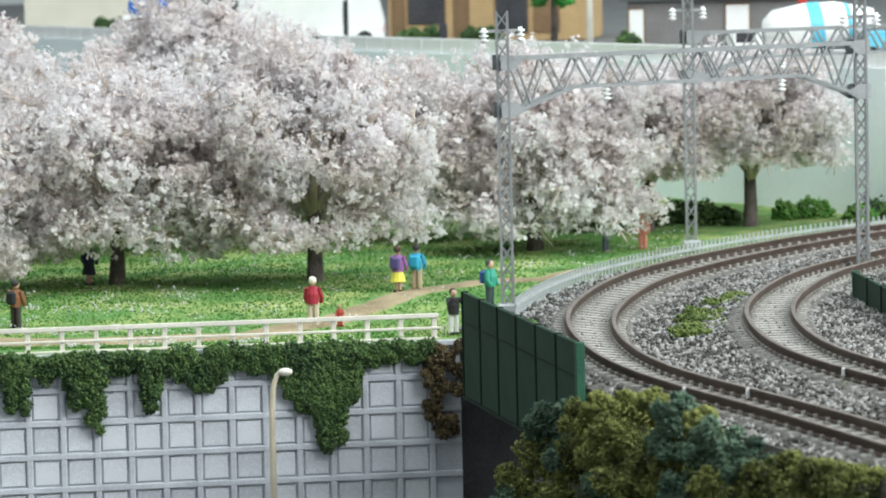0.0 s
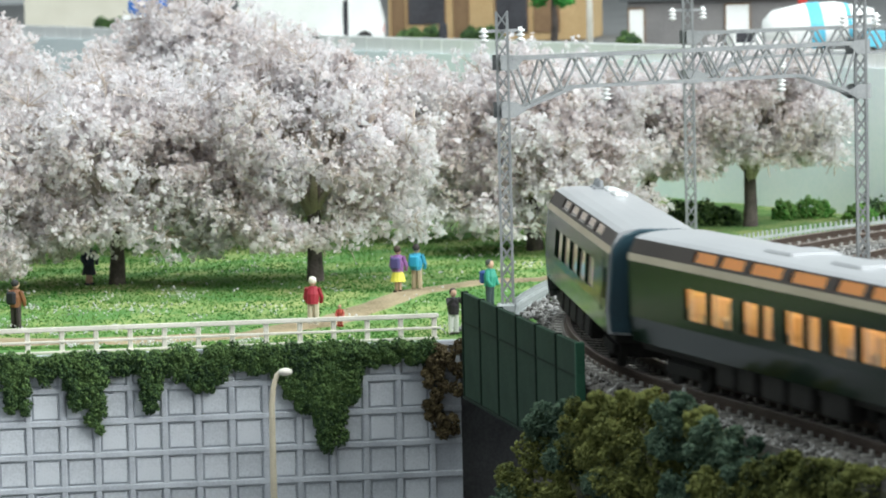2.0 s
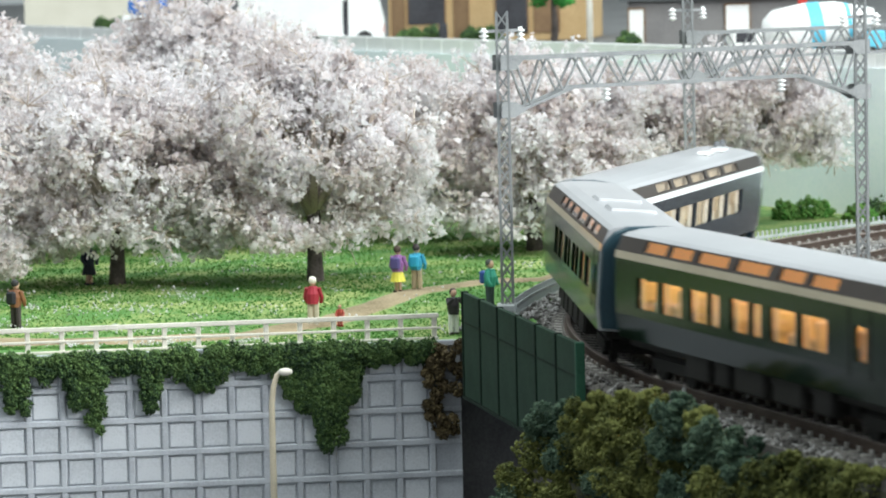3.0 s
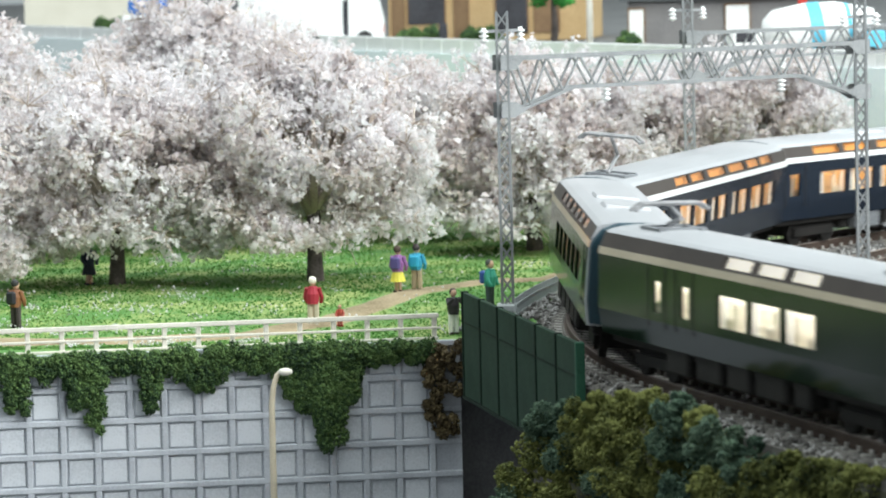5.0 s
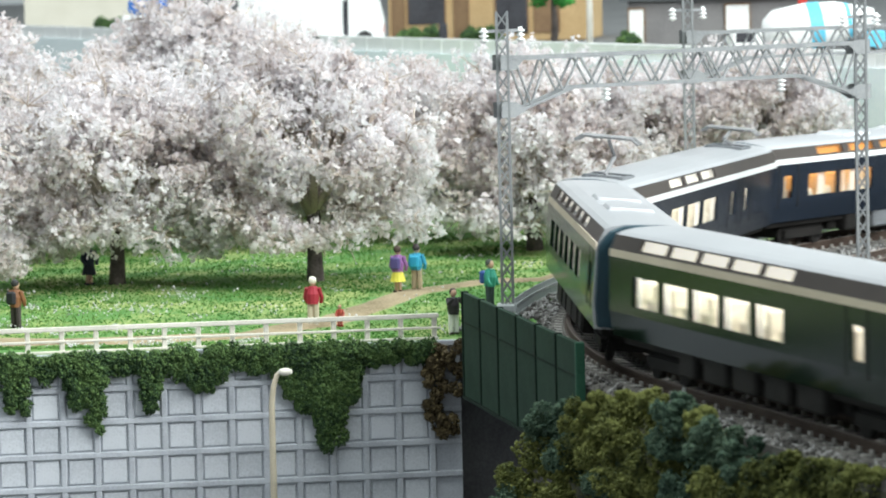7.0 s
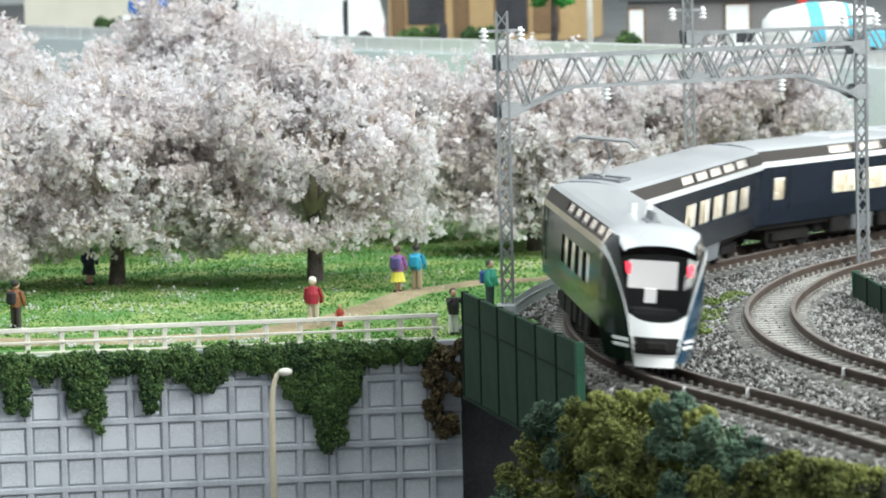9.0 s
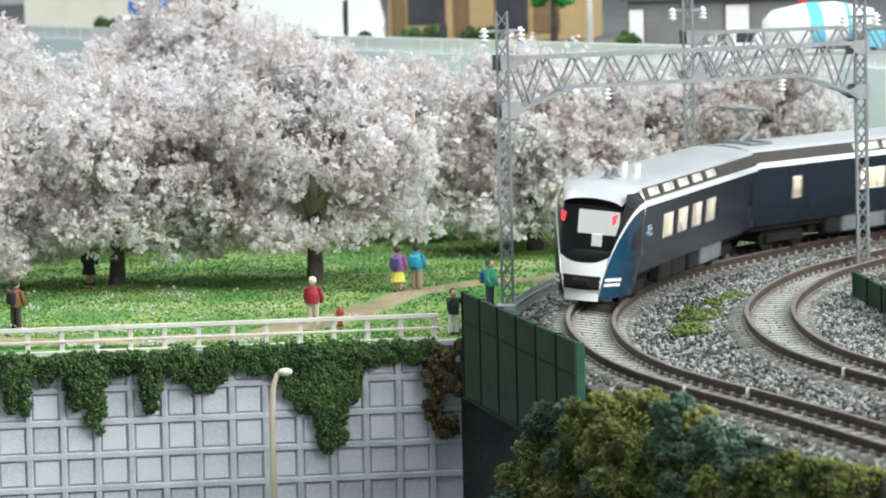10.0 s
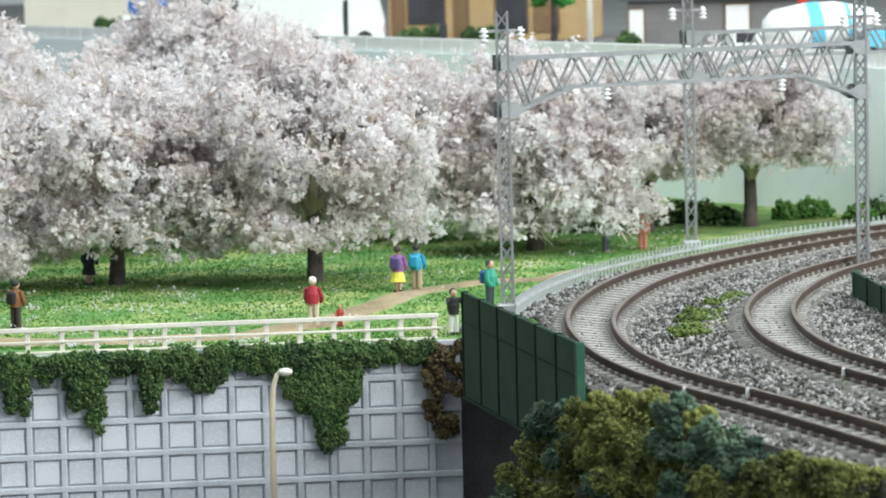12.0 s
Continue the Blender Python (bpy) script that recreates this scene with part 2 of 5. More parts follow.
# ---- ground and structure ----
def make_ground():
    b = Build()
    b.sweep([[(x, y, -62.0) for x in (-2500, -300, 0, 300, 2500)] for y in (-1200, 300, 700, 840, 1200, 2600)])
    solid("ground", b, M_ASPHALT, "grey lower road surface of the layout", "ground", kind="structure")
    b = Build()
    xs = [-420 + 6 * i for i in range(100)]
    rows = []
    for j in range(140):
        d = j * j * 0.016 + j * 1.3
        rows.append([(x, wall_depth(min(x, 3)) + 0.6 + d, meadow_z(x, wall_depth(min(x, 3)) + 0.6 + d)) for x in xs])
    solid("meadow", b.sweep(rows), M_TURF, "bright green model meadow with turf and white flowers", "meadow", kind="structure", smooth=True)


def make_track_bed():
    b = Build()
    rows = []
    for i in range(130):
        s = -420 + i * 8
        r = [on_track(s, 12.6, -62)[0], on_track(s, 12.6, -3.2)[0]] + [on_rails(s, o, z)[0] for o, z in ((9.0, -2.9), (7.8, -2.12), (-7.8, -2.12), (-9.6, -2.9))]
        r += [on_rails(s, o, z, True)[0] for o, z in ((10.5, -3.0), (8.0, -2.12), (-8.0, -2.12), (-10, -3.0), (-24, -3.6), (-82, -4.5))]
        rows.append(r)
    solid("track_bed", b.sweep(rows), M_BALLAST, "grey ballast bed under two curved model tracks", "track bed", kind="structure")


def make_tracks():
    for inner in (False, True):
        tr = thing("railway_track", at(0, 0, 0), "brown model railway track with concrete-grey sleepers, curving through ballast", "track", "two parallel tracks")
        lo, hi = (-300, 430) if inner else (-330, 470)
        for side in (1, -1):
            rows, top = [], []
            for i in range(int((hi - lo) / 4) + 1):
                s = lo + i * 4
                c = side * 4.8
                prof = ((-0.75, -2.1), (-0.75, -1.8), (-0.25, -1.6), (-0.25, -0.7), (-0.48, -0.55), (-0.48, -0.1), (0.48, -0.1), (0.48, -0.55), (0.25, -0.7), (0.25, -1.6), (0.75, -1.8), (0.75, -2.1))
                rows.append([on_rails(s, c + o, z, inner)[0] for o, z in prof])
                top.append([on_rails(s, c + o, z, inner)[0] for o, z in ((-0.46, -0.11), (-0.40, 0.0), (0.40, 0.0), (0.46, -0.11))])
            joint = on_rails(-113 if side > 0 else -119, side * 4.8 + 0.65, 0, inner)
            rail = part("rail", Build().sweep(rows), M_RAIL, tr, "weathered brown rail")
            part("rail_head", Build().sweep(top), M_HEAD, rail, "worn metal running surface")
            part("rail_joiner", Build().box(-0.3, -0.3, -1.9, 0.3, 0.3, 0.0, bevel=0.1), M_INSUL, rail, "bright metal rail joiner", m=at(joint[0].x, joint[0].y, joint[0].z, 0, 0, math.degrees(joint[1])))
        sl = Build().box(-0.75, -7.6, -3.0, 0.75, 7.6, -1.98, bevel=0.15)
        for side in (1, -1):
            for o in (-1.2, 0.75):
                sl.box(-0.6, side * 4.8 + o, -2.0, 0.6, side * 4.8 + o + 0.45, -1.3)
        me = sl.mesh("sleeper", M_SLEEPER)
        s = -190.0 if inner else -215.0
        while s < 340:
            p, t = on_rails(s, 0, 0, inner)
            part("sleeper", me, None, tr, m=at(p.x, p.y, p.z, 0 if inner else math.degrees(cant(s)), 0, math.degrees(t)))
            s += 5.1


OCTA_V = np.array([(1, 0, 0), (-1, 0, 0), (0, 1, 0), (0, -1, 0), (0, 0, 1), (0, 0, -1)], float)
OCTA_F = np.array([(0, 2, 4), (2, 1, 4), (1, 3, 4), (3, 0, 4), (2, 0, 5), (1, 2, 5), (3, 1, 5), (0, 3, 5)])


LEAF_V = np.array([(0, 0, 0.35), (1, 0.1, 0), (0.25, 0.8, -0.2), (-0.75, 0.6, 0.15), (-0.8, -0.55, -0.15), (0.35, -0.85, 0.1)], float)
LEAF_F = np.array([(0, 1, 2), (0, 2, 3), (0, 3, 4), (0, 4, 5), (0, 5, 1)])


def tufts(rng, spots, sizes, base=OCTA_V, tri=OCTA_F, jitter=0.45, squash=(0.35, 1.2)):
    """Small crumpled bodies at the given places (mm): vertices and triangles as arrays."""
    n = len(spots)
    q = rng.normal(size=(n, 4))
    q /= np.linalg.norm(q, axis=1)[:, None]
    w, x, y, z = q.T
    rot = np.stack([np.stack([1 - 2 * (y * y + z * z), 2 * (x * y - z * w), 2 * (x * z + y * w)], 1),
                    np.stack([2 * (x * y + z * w), 1 - 2 * (x * x + z * z), 2 * (y * z - x * w)], 1),
                    np.stack([2 * (x * z - y * w), 2 * (y * z + x * w), 1 - 2 * (x * x + y * y)], 1)], 1)
    v = base[None] * (1 + rng.uniform(-jitter, jitter, (n, len(base), 1))) * rng.uniform(*squash, (n, 1, 3))
    v = np.einsum("nij,nkj->nki", rot, v) * np.asarray(sizes)[:, None, None] + np.asarray(spots)[:, None, :]
    f = (tri[None] + (np.arange(n) * len(base))[:, None, None])
    return v.reshape(-1, 3), f.reshape(-1, 3)


def tuft_mesh(name, v, f, mat):
    me = bpy.data.meshes.new(name)
    me.vertices.add(len(v))
    me.vertices.foreach_set("co", (v * MM).astype(np.float32).ravel())
    me.loops.add(f.size)
    me.loops.foreach_set("vertex_index", f.astype(np.int32).ravel())
    me.polygons.add(len(f))
    me.polygons.foreach_set("loop_start", np.arange(0, f.size, 3, dtype=np.int32))
    me.materials.append(mat)
    me.update(calc_edges=True)
    return me


def make_ballast():
    rng = np.random.default_rng(5)
    pts, sz = [], []
    while len(pts) < 52000:
        s = rng.uniform(-230, 400)
        o = rng.uniform(-80, 12.2) if s < 40 else rng.uniform(-80, 18)
        g = track_gap(s)
        inner = abs(o + g) < abs(o)
        c = o + g if inner else o
        r, inside = abs(abs(c) - 4.8), abs(c) < 7.8
        if r < 1.3 or inside and rng.random() < 0.55:
            continue
        size = rng.uniform(0.28, 0.75) if not inside else rng.uniform(0.15, 0.36)
        if inside or abs(c) < 9.5:
            p = on_rails(s, c, -2.2 if inside else -2.9, inner)[0]
        else:
            f = min(1.0, max(0.0, (-9.6 - o) / max(g - 20.1, 1.0)))
            z = -3.2 if o > 0 else -2.9 - math.sin(cant(s)) * 9.6 * (1 - f) + f * (INNER_RISE - 0.1) if o > -g else INNER_RISE - 3.0 - min(1.0, (-g - o - 10) / 70) * 1.6
            p = on_track(s, o, z)[0]
        pts.append((p.x, p.y, p.z + rng.uniform(-0.1, 0.45) * (0.3 if inside else 1)))
        sz.append(size)
    v, f = tufts(rng, np.array(pts), sz, jitter=0.35, squash=(0.6, 1.3))
    solid("ballast", tuft_mesh("ballast", v, f, M_STONE), None, "loose light and dark grey ballast stones between the tracks", "ballast", kind="stuff")


# ---- retaining wall, fence, barrier ----
def wall_frame(u, z, out=0.0):
    """A point on the block wall: u mm along it from its west end, out towards the camera."""
    n = Vector((WALL_DIR.y, -WALL_DIR.x, 0))
    return Vector((WALL_A.x, WALL_A.y, 0)) + WALL_DIR * u + n * out + Vector((0, 0, z))


def wall_pose(u, z, out=0.0):
    p = wall_frame(u, z, out)
    return at(p.x, p.y, p.z, 0, 0, math.degrees(math.atan2(WALL_DIR.y, WALL_DIR.x)))


def make_block_wall():
    w = thing("wall_block", wall_pose(0, 0), "grey concrete retaining wall cast in square recessed blocks", "retaining wall", kind="structure")
    px, pz, rib = 7.48, 7.35, 1.45
    u0, u1 = -60.0, 102.0
    z_top = -12.0
    part("wall_body", Build().box(u0, 0.0, -62, u1, 6.0, z_top + 1.6), M_CONC_RIB, w)
    k = 0
    while z_top - k * pz > -64:
        z = z_top - k * pz + 2.2
        part("rib", Build().box(u0, -0.85, z - rib, u1, 0.0, z, bevel=0.25), M_CONC_RIB, w)
        k += 1
    u = 5.6 - 8 * px
    um = Build().box(-rib / 2, -0.78, -62, rib / 2, 0.0, z_top + 1.4, bevel=0.25).mesh("upright_rib", M_CONC_RIB)
    panel = Build()
    a, c = px - rib - 0.3, pz - rib - 0.3
    panel.add([(-a / 2, 0, -c / 2), (a / 2, 0, -c / 2), (a / 2, 0, c / 2), (-a / 2, 0, c / 2),
               (-a / 2 + .35, -0.35, -c / 2 + .35), (a / 2 - .35, -0.35, -c / 2 + .35), (a / 2 - .35, -0.35, c / 2 - .35), (-a / 2 + .35, -0.35, c / 2 - .35)],
              [(4, 5, 6, 7), (0, 1, 5, 4), (1, 2, 6, 5), (2, 3, 7, 6), (3, 0, 4, 7)])
    pm = panel.mesh("panel", M_CONC)
    while u < u1:
        part("upright_rib", um, None, w, m=at(u, 0, 0))
        for j in range(7):
            z = z_top - j * pz - pz / 2 + 2.2 - rib / 2
            if u + px < u1:
                part("panel", pm, None, w, m=at(u + px / 2, -0.02, z))
        u += px
    # underpass wall, its shade painted in
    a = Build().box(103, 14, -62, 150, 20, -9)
    part("abutment", a, M_ABUT, w, "concrete underpass wall with the underpass's shade in its colour")


def make_white_fence():
    f = thing("fence", wall_pose(0, 0, -2.0), "cream-white wooden rail fence along the meadow's edge", "fence")
    z0 = MEADOW_Z
    post = Build().box(-0.55, -0.5, z0 - 1.5, 0.55, 0.5, z0 + 5.6, bevel=0.12).mesh("post", M_CREAM)
    u = 6.0 - 7 * 7.55
    while u < 99:
        part("post", post, None, f, m=at(u, 0, 0))
        u += 7.55
    for z, h in ((5.0, 1.05), (2.5, 0.55), (0.2, 0.55)):
        part("rail", Build().box(-60, -0.95, z0 + z, 97.5, -0.45, z0 + z + h, bevel=0.12), M_CREAM, f)


BAR_A, BAR_B = Vector((24.5, 705.0, 0)), Vector((4.3, 810.0, 0))


def make_barrier(a, b, z0, z1, n, label):
    d = b - a
    w = thing("noise_barrier", at(a.x, a.y, 0, 0, 0, math.degrees(math.atan2(d.y, d.x))), label, "barrier", "green trackside barriers")
    L = d.length / n
    pm = Build().box(0.5, -0.5, z0, L - 0.5, 0.5, z1, bevel=0.12).mesh("panel", M_BARRIER)
    qm = Build().box(-0.5, -0.75, z0, 0.5, 0.75, z1 + 0.2, bevel=0.12).mesh("post", M_BARRIER_POST)
    qe = Build().box(-0.5, -0.85, z0, 0.7, 0.85, z1 + 0.2, bevel=0.12).mesh("post", M_BARRIER_END_LIT)
    for i in range(n + 1):
        if i < n:
            part("panel", pm, None, w, m=at(i * L, 0, 0))
        part("post", qm if i else qe, None, w, m=at(i * L, 0, 0))
    part("sill", Build().box(0, -0.9, z0 - 0.6, d.length, 0.9, z0), M_BARRIER_POST, w)
    part("seam", Build().box(0.6, -0.6, z1 - 6.3, d.length - 0.6, 0.6, z1 - 6.0), M_BARRIER_POST, w, "thin dark horizontal seam")


def make_picket_fence():
    f = thing("picket_fence", at(0, 0, 0), "low pale grey picket fence beside the outer track", "fence")
    me = Build().box(-0.28, -0.25, -4.5, 0.28, 0.25, 0.6, bevel=0.1).mesh("picket", M_PICKET)
    s = 52.0
    while s < 420:
        p, t = on_track(s, 19.0)
        part("picket", me, None, f, m=at(p.x, p.y, 0, 0, 0, math.degrees(t)))
        s += 2.2
    for z in (-1.0, -3.2):
        rows = []
        for i in range(95):
            s = 50 + i * 4
            rows.append([on_track(s, 19.0 + o, z + h)[0] for o, h in ((-0.5, -0.35), (-0.5, 0.35), (-0.25, 0.35), (-0.25, -0.35))])
        part("rail", Build().sweep(rows, closed=True, cap=True), M_PICKET, f)


# ---- catenary gantries ----
def lattice_post(h, w, steps):
    b = Build()
    for sx in (-1, 1):
        for sy in (-1, 1):
            x, y = sx * (w / 2 - 0.25), sy * (w / 2 - 0.25)
            b.box(x - 0.28, y - 0.28, 0, x + 0.28, y + 0.28, h)
    g = h / steps
    for i in range(steps):
        z = i * g
        for sgn in (1, -1):
            a = w / 2 - 0.25
            b.tube([(-a * sgn, -a, z), (a * sgn, -a, z + g)], 0.2, 4)
            b.tube([(-a * sgn, a, z), (a * sgn, a, z + g)], 0.2, 4)
            b.tube([(-a, -a * sgn, z), (-a, a * sgn, z + g)], 0.2, 4)
            b.tube([(a, -a * sgn, z), (a, a * sgn, z + g)], 0.2, 4)
    return b


def insulator():
    b = Build()
    b.tube([(0, 0, 0), (0, 0, 3.4)], 0.5, 8)
    for z in (0.6, 1.6, 2.6):
        b.tube([(0, 0, z - 0.35), (0, 0, z), (0, 0, z + 0.35)], [0.6, 1.25, 0.6], 8)
    return b.mesh("insulator", M_INSUL, True)


def make_gantry(a, b, h, beam_top, beam_h, label):
    d = b - a
    L = d.length
    g = thing("catenary_gantry", at(a.x, a.y, a.z, 0, 0, math.degrees(math.atan2(d.y, d.x))), label, "gantry", "catenary gantries")
    post = lattice_post(h, 2.9, 19).mesh("mast", M_STEEL)
    cap = Build().add([(-1.6, -1.6, h), (1.6, -1.6, h), (1.6, 1.6, h), (-1.6, 1.6, h), (-0.6, -0.6, h + 1.4), (0.6, -0.6, h + 1.4), (0.6, 0.6, h + 1.4), (-0.6, 0.6, h + 1.4)],
                      [(0, 1, 5, 4), (1, 2, 6, 5), (2, 3, 7, 6), (3, 0, 4, 7), (4, 5, 6, 7)]).mesh("mast_cap", M_STEEL)
    foot = Build().box(-2.4, -2.4, -1.0, 2.4, 2.4, 1.0, bevel=0.4).mesh("mast_foot", M_PICKET)
    for x in (0, L):
        m = part("mast", post, None, g, "grey lattice mast", m=at(x, 0, 0, 0, 0, -math.degrees(math.atan2(d.y, d.x))))
        if x > 0:
            part("mast_cap", cap, None, m)
        part("mast_foot", foot, None, m)
    zt, zb, deep = beam_top, beam_top - beam_h, beam_top - beam_h * 1.75
    bm = Build()
    for y in (-1.5, 1.5):
        bm.box(1.4, y - 0.35, zt - 0.45, L - 1.4, y + 0.35, zt + 0.45)
        pts = [(1.5, zb - (zb - deep) * 1.0), (L * 0.18, zb), (L * 0.82, zb), (L - 1.5, deep)]
        for (x0, z0), (x1, z1) in zip(pts, pts[1:]):
            bm.sweep([[(x0, y - .3, z0 - .35), (x0, y + .3, z0 - .35), (x0, y + .3, z0 + .35), (x0, y - .3, z0 + .35)],
                      [(x1, y - .3, z1 - .35), (x1, y + .3, z1 - .35), (x1, y + .3, z1 + .35), (x1, y - .3, z1 + .35)]], closed=True, cap=True)
        n = 22
        for i in range(n):
            x0, x1 = 2 + (L - 4) * i / n, 2 + (L - 4) * (i + 1) / n
            def low(x):
                e = min(x, L - x) / (L * 0.18)
                return zb if e >= 1 else deep + (zb - deep) * e
            p, q = ((x0, y, zt), (x1, y, low(x1))) if i % 2 == 0 else ((x0, y, low(x0)), (x1, y, zt))
            bm.tube([p, q], 0.3, 4)
    for x in [L * k / 11 for k in range(1, 11)]:
        bm.box(x - 0.2, -1.5, zt - 0.2, x + 0.2, 1.5, zt + 0.2)
    part("beam", bm, M_STEEL, g, "grey lattice truss beam")
    for x, s in ((0, 1), (L, -1)):
        gs = Build()
        for y in (-1.75, 1.75):
            gs.add([(x - s * 1.6, y, zt + 0.9), (x + s * 3.4, y, zt + 0.6), (x + s * 4.6, y, zt - 0.3), (x + s * 2.2, y, zt - 2.6), (x - s * 1.6, y, zt - 2.6)], [(0, 1, 2, 3, 4)])
            gs.add([(x - s * 1.6, y, deep + 2.6), (x + s * 2.0, y, deep + 2.6), (x + s * 5.5, y, deep + 0.9), (x + s * 2.0, y, deep - 0.9), (x - s * 1.6, y, deep - 0.9)], [(0, 1, 2, 3, 4)])
        part("gusset", gs, M_STEEL, g)
    im = insulator()
    arm = Build().box(-5.2, -0.35, h - 4.6, 5.2, 0.35, h - 3.9).mesh("cross_arm", M_STEEL)
    for x in (0, L):
        c = part("cross_arm", arm, None, g, m=at(x, 0, 0))
        for o in (-4.8, 4.8):
            part("insulator", im, None, c, "white ribbed insulator", m=at(o, 0, h - 3.9 - 3.0))
    for x in (L * 0.27, L * 0.76):
        part("insulator", im, None, g, "white ribbed insulator", m=at(x, -1.0, zb - 3.6))


# ---- trees ----
def crown_points(rng, rx, ry, rz, lobes, per_lobe, flakes):
    """Flake places of a crown: lobes on an uneven ellipsoid, each of twig ends, each of flakes."""
    a = rng.normal(size=(lobes, 3))
    a /= np.linalg.norm(a, axis=1)[:, None]
    a[:, 2] = np.where(a[:, 2] < -0.8, -a[:, 2] * 0.7, a[:, 2])
    r = np.where(a[:, 2:] < 0, rng.uniform(0.72, 1.0, (lobes, 1)), rng.uniform(0.5, 0.95, (lobes, 1)))
    c = a * r * np.array([rx, ry, rz])
    ring = np.linspace(0, 2 * np.pi, 26)[:25] + rng.uniform(-0.1, 0.1, 25)
    wide = rng.uniform(0.5, 0.98, 25)
    c[-25:] = np.stack([rx * wide * np.cos(ring), ry * wide * np.sin(ring), -rz * rng.uniform(0.5, 0.9, 25)], 1)
    s = rng.normal(size=(lobes, per_lobe, 3))
    s /= np.linalg.norm(s, axis=2)[:, :, None]
    lr = rng.uniform(0.2, 0.36, (lobes, 1, 1)) * (rx + rz) * 0.5
    t = c[:, None] + s * lr * rng.uniform(0.35, 1.0, (lobes, per_lobe, 1)) * np.array([1, 1, 0.8])
    p = t[:, :, None] + rng.normal(size=(lobes, per_lobe, flakes, 3)) * 0.65
    return c, t.reshape(-1, 3), p.reshape(-1, 3)


def build_tree(seed, h, rx, rz, label, group="cherry trees"):
    """A tree at the origin, h mm high: trunk, limbs, twigs and a crown of blossom flakes."""
    rng = np.random.default_rng(seed)
    tree = thing("cherry_tree", at(0, 0, 0), label, "tree", group)
    cz = h - rz
    c, tw, p = crown_points(rng, rx, rx * 0.9, rz, 150, 42, 10)
    low = p[:, 2] < -rz * 1.0
    p = p[~low]
    size = rng.uniform(0.3, 0.9, len(p))
    v, f = tufts(rng, p + [0, 0, cz], size, LEAF_V, LEAF_F, 0.55, (0.35, 1.3))
    part("crown", tuft_mesh("crown", v, f, M_BLOSSOM), None, tree, "pale pinkish-white blossom", kind="stuff")
    fork = h * 0.27
    tb = Build()
    tb.tube([(0, 0, -2.0), (0.2, 0, 0.5), (0.5, 0.2, fork * 0.5), (0.2, 0.1, fork), (0, 0, fork + 5)], [3.0, 2.2, 1.8, 1.7, 1.3], 9)
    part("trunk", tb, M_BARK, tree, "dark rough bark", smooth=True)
    for i in range(7):
        an = i * 0.9 + rng.uniform(-0.2, 0.2)
        q = Vector((math.cos(an) * rx * 0.6, math.sin(an) * rx * 0.6, cz + rng.uniform(-0.2, 0.5) * rz))
        mid = Vector((q.x * 0.45, q.y * 0.45, fork + (q.z - fork) * 0.6))
        part("limb", Build().tube([(0, 0, fork - 2 + i * 0.7), mid, q], [1.2, 0.8, 0.35], 6), M_TWIG_LIFTED, tree, smooth=True)
    br = Build()
    for k in range(len(c)):
        q = Vector(c[k]) + Vector((0, 0, cz))
        mid = Vector((q.x * 0.55, q.y * 0.55, fork + (q.z - fork) * 0.62))
        br.tube([mid, (mid + q) / 2 + Vector((0, 0, 0.8)), q], [0.6, 0.4, 0.2], 4, cap=False)
    for k in range(0, len(tw), 4):
        q = Vector(tw[k]) + Vector((0, 0, cz))
        l = Vector(c[k // 42]) + Vector((0, 0, cz))
        br.tube([l, q], [0.25, 0.12], 3, cap=False)
    part("twig_mass", br, M_TWIG_LIFTED, tree, "thin brown twigs, lightened against the crown's shade", kind="stuff")
    return tree


def make_trees():
    kinds = [build_tree(11, 57, 34, 25, "broad cherry tree in full pale blossom on the meadow"),
             build_tree(12, 59.5, 30, 25, "rounded cherry tree in full pale blossom on the meadow"),
             build_tree(13, 52, 30, 23.5, "spreading cherry tree in pale blossom by the meadow"),
             build_tree(14, 50, 29, 16.5, "high-crowned cherry tree in pale blossom by the back wall")]
    spots = [(-82, 969, 0, 1.0), (-32, 965, 1, 1.02), (-133, 945, 2, 1.05), (25, 1045, 2, 1.03), (88, 1108, 3, 1.05), (58, 1098, 3, 0.88),
             (-67, 1085, 1, 1.18), (-132, 1060, 1, 1.15), (-8, 1095, 1, 0.84), (-160, 1110, 0, 1.25), (-40, 1190, 2, 1.0), (30, 1150, 0, 0.74), (62, 1165, 3, 0.8)]
    used = set()
    for i, (x, y, k, size) in enumerate(spots):
        m = at(x, y, meadow_z(x, y) - 0.3, 0, 0, i * 67.0) @ Matrix.Scale(size, 4)
        if k in used:
            copy_thing(kinds[k], m)
        else:
            kinds[k].matrix_basis = m
            used.add(k)


# ---- foliage on the wall, bushes, grass ----
def cluster(rng, centres, n, flake):
    """Flakes over lumpy balls; centres are (x, y, z, r)."""
    pts, sz = [], []
    for x, y, z, r in centres:
        a = rng.normal(size=(n, 3))
        a /= np.linalg.norm(a, axis=1)[:, None]
        k = noise_rows(a * 2.2 + np.array([x, y, z]) * 0.13)
        pts.append(np.array([x, y, z]) + a * (r * (0.72 + 0.34 * k) * rng.uniform(0.8, 1.05, n))[:, None])
        sz.append(rng.uniform(*flake, n))
    return np.concatenate(pts), np.concatenate(sz)


def noise_rows(p):
    return np.array([noise.noise(Vector(q)) for q in p])


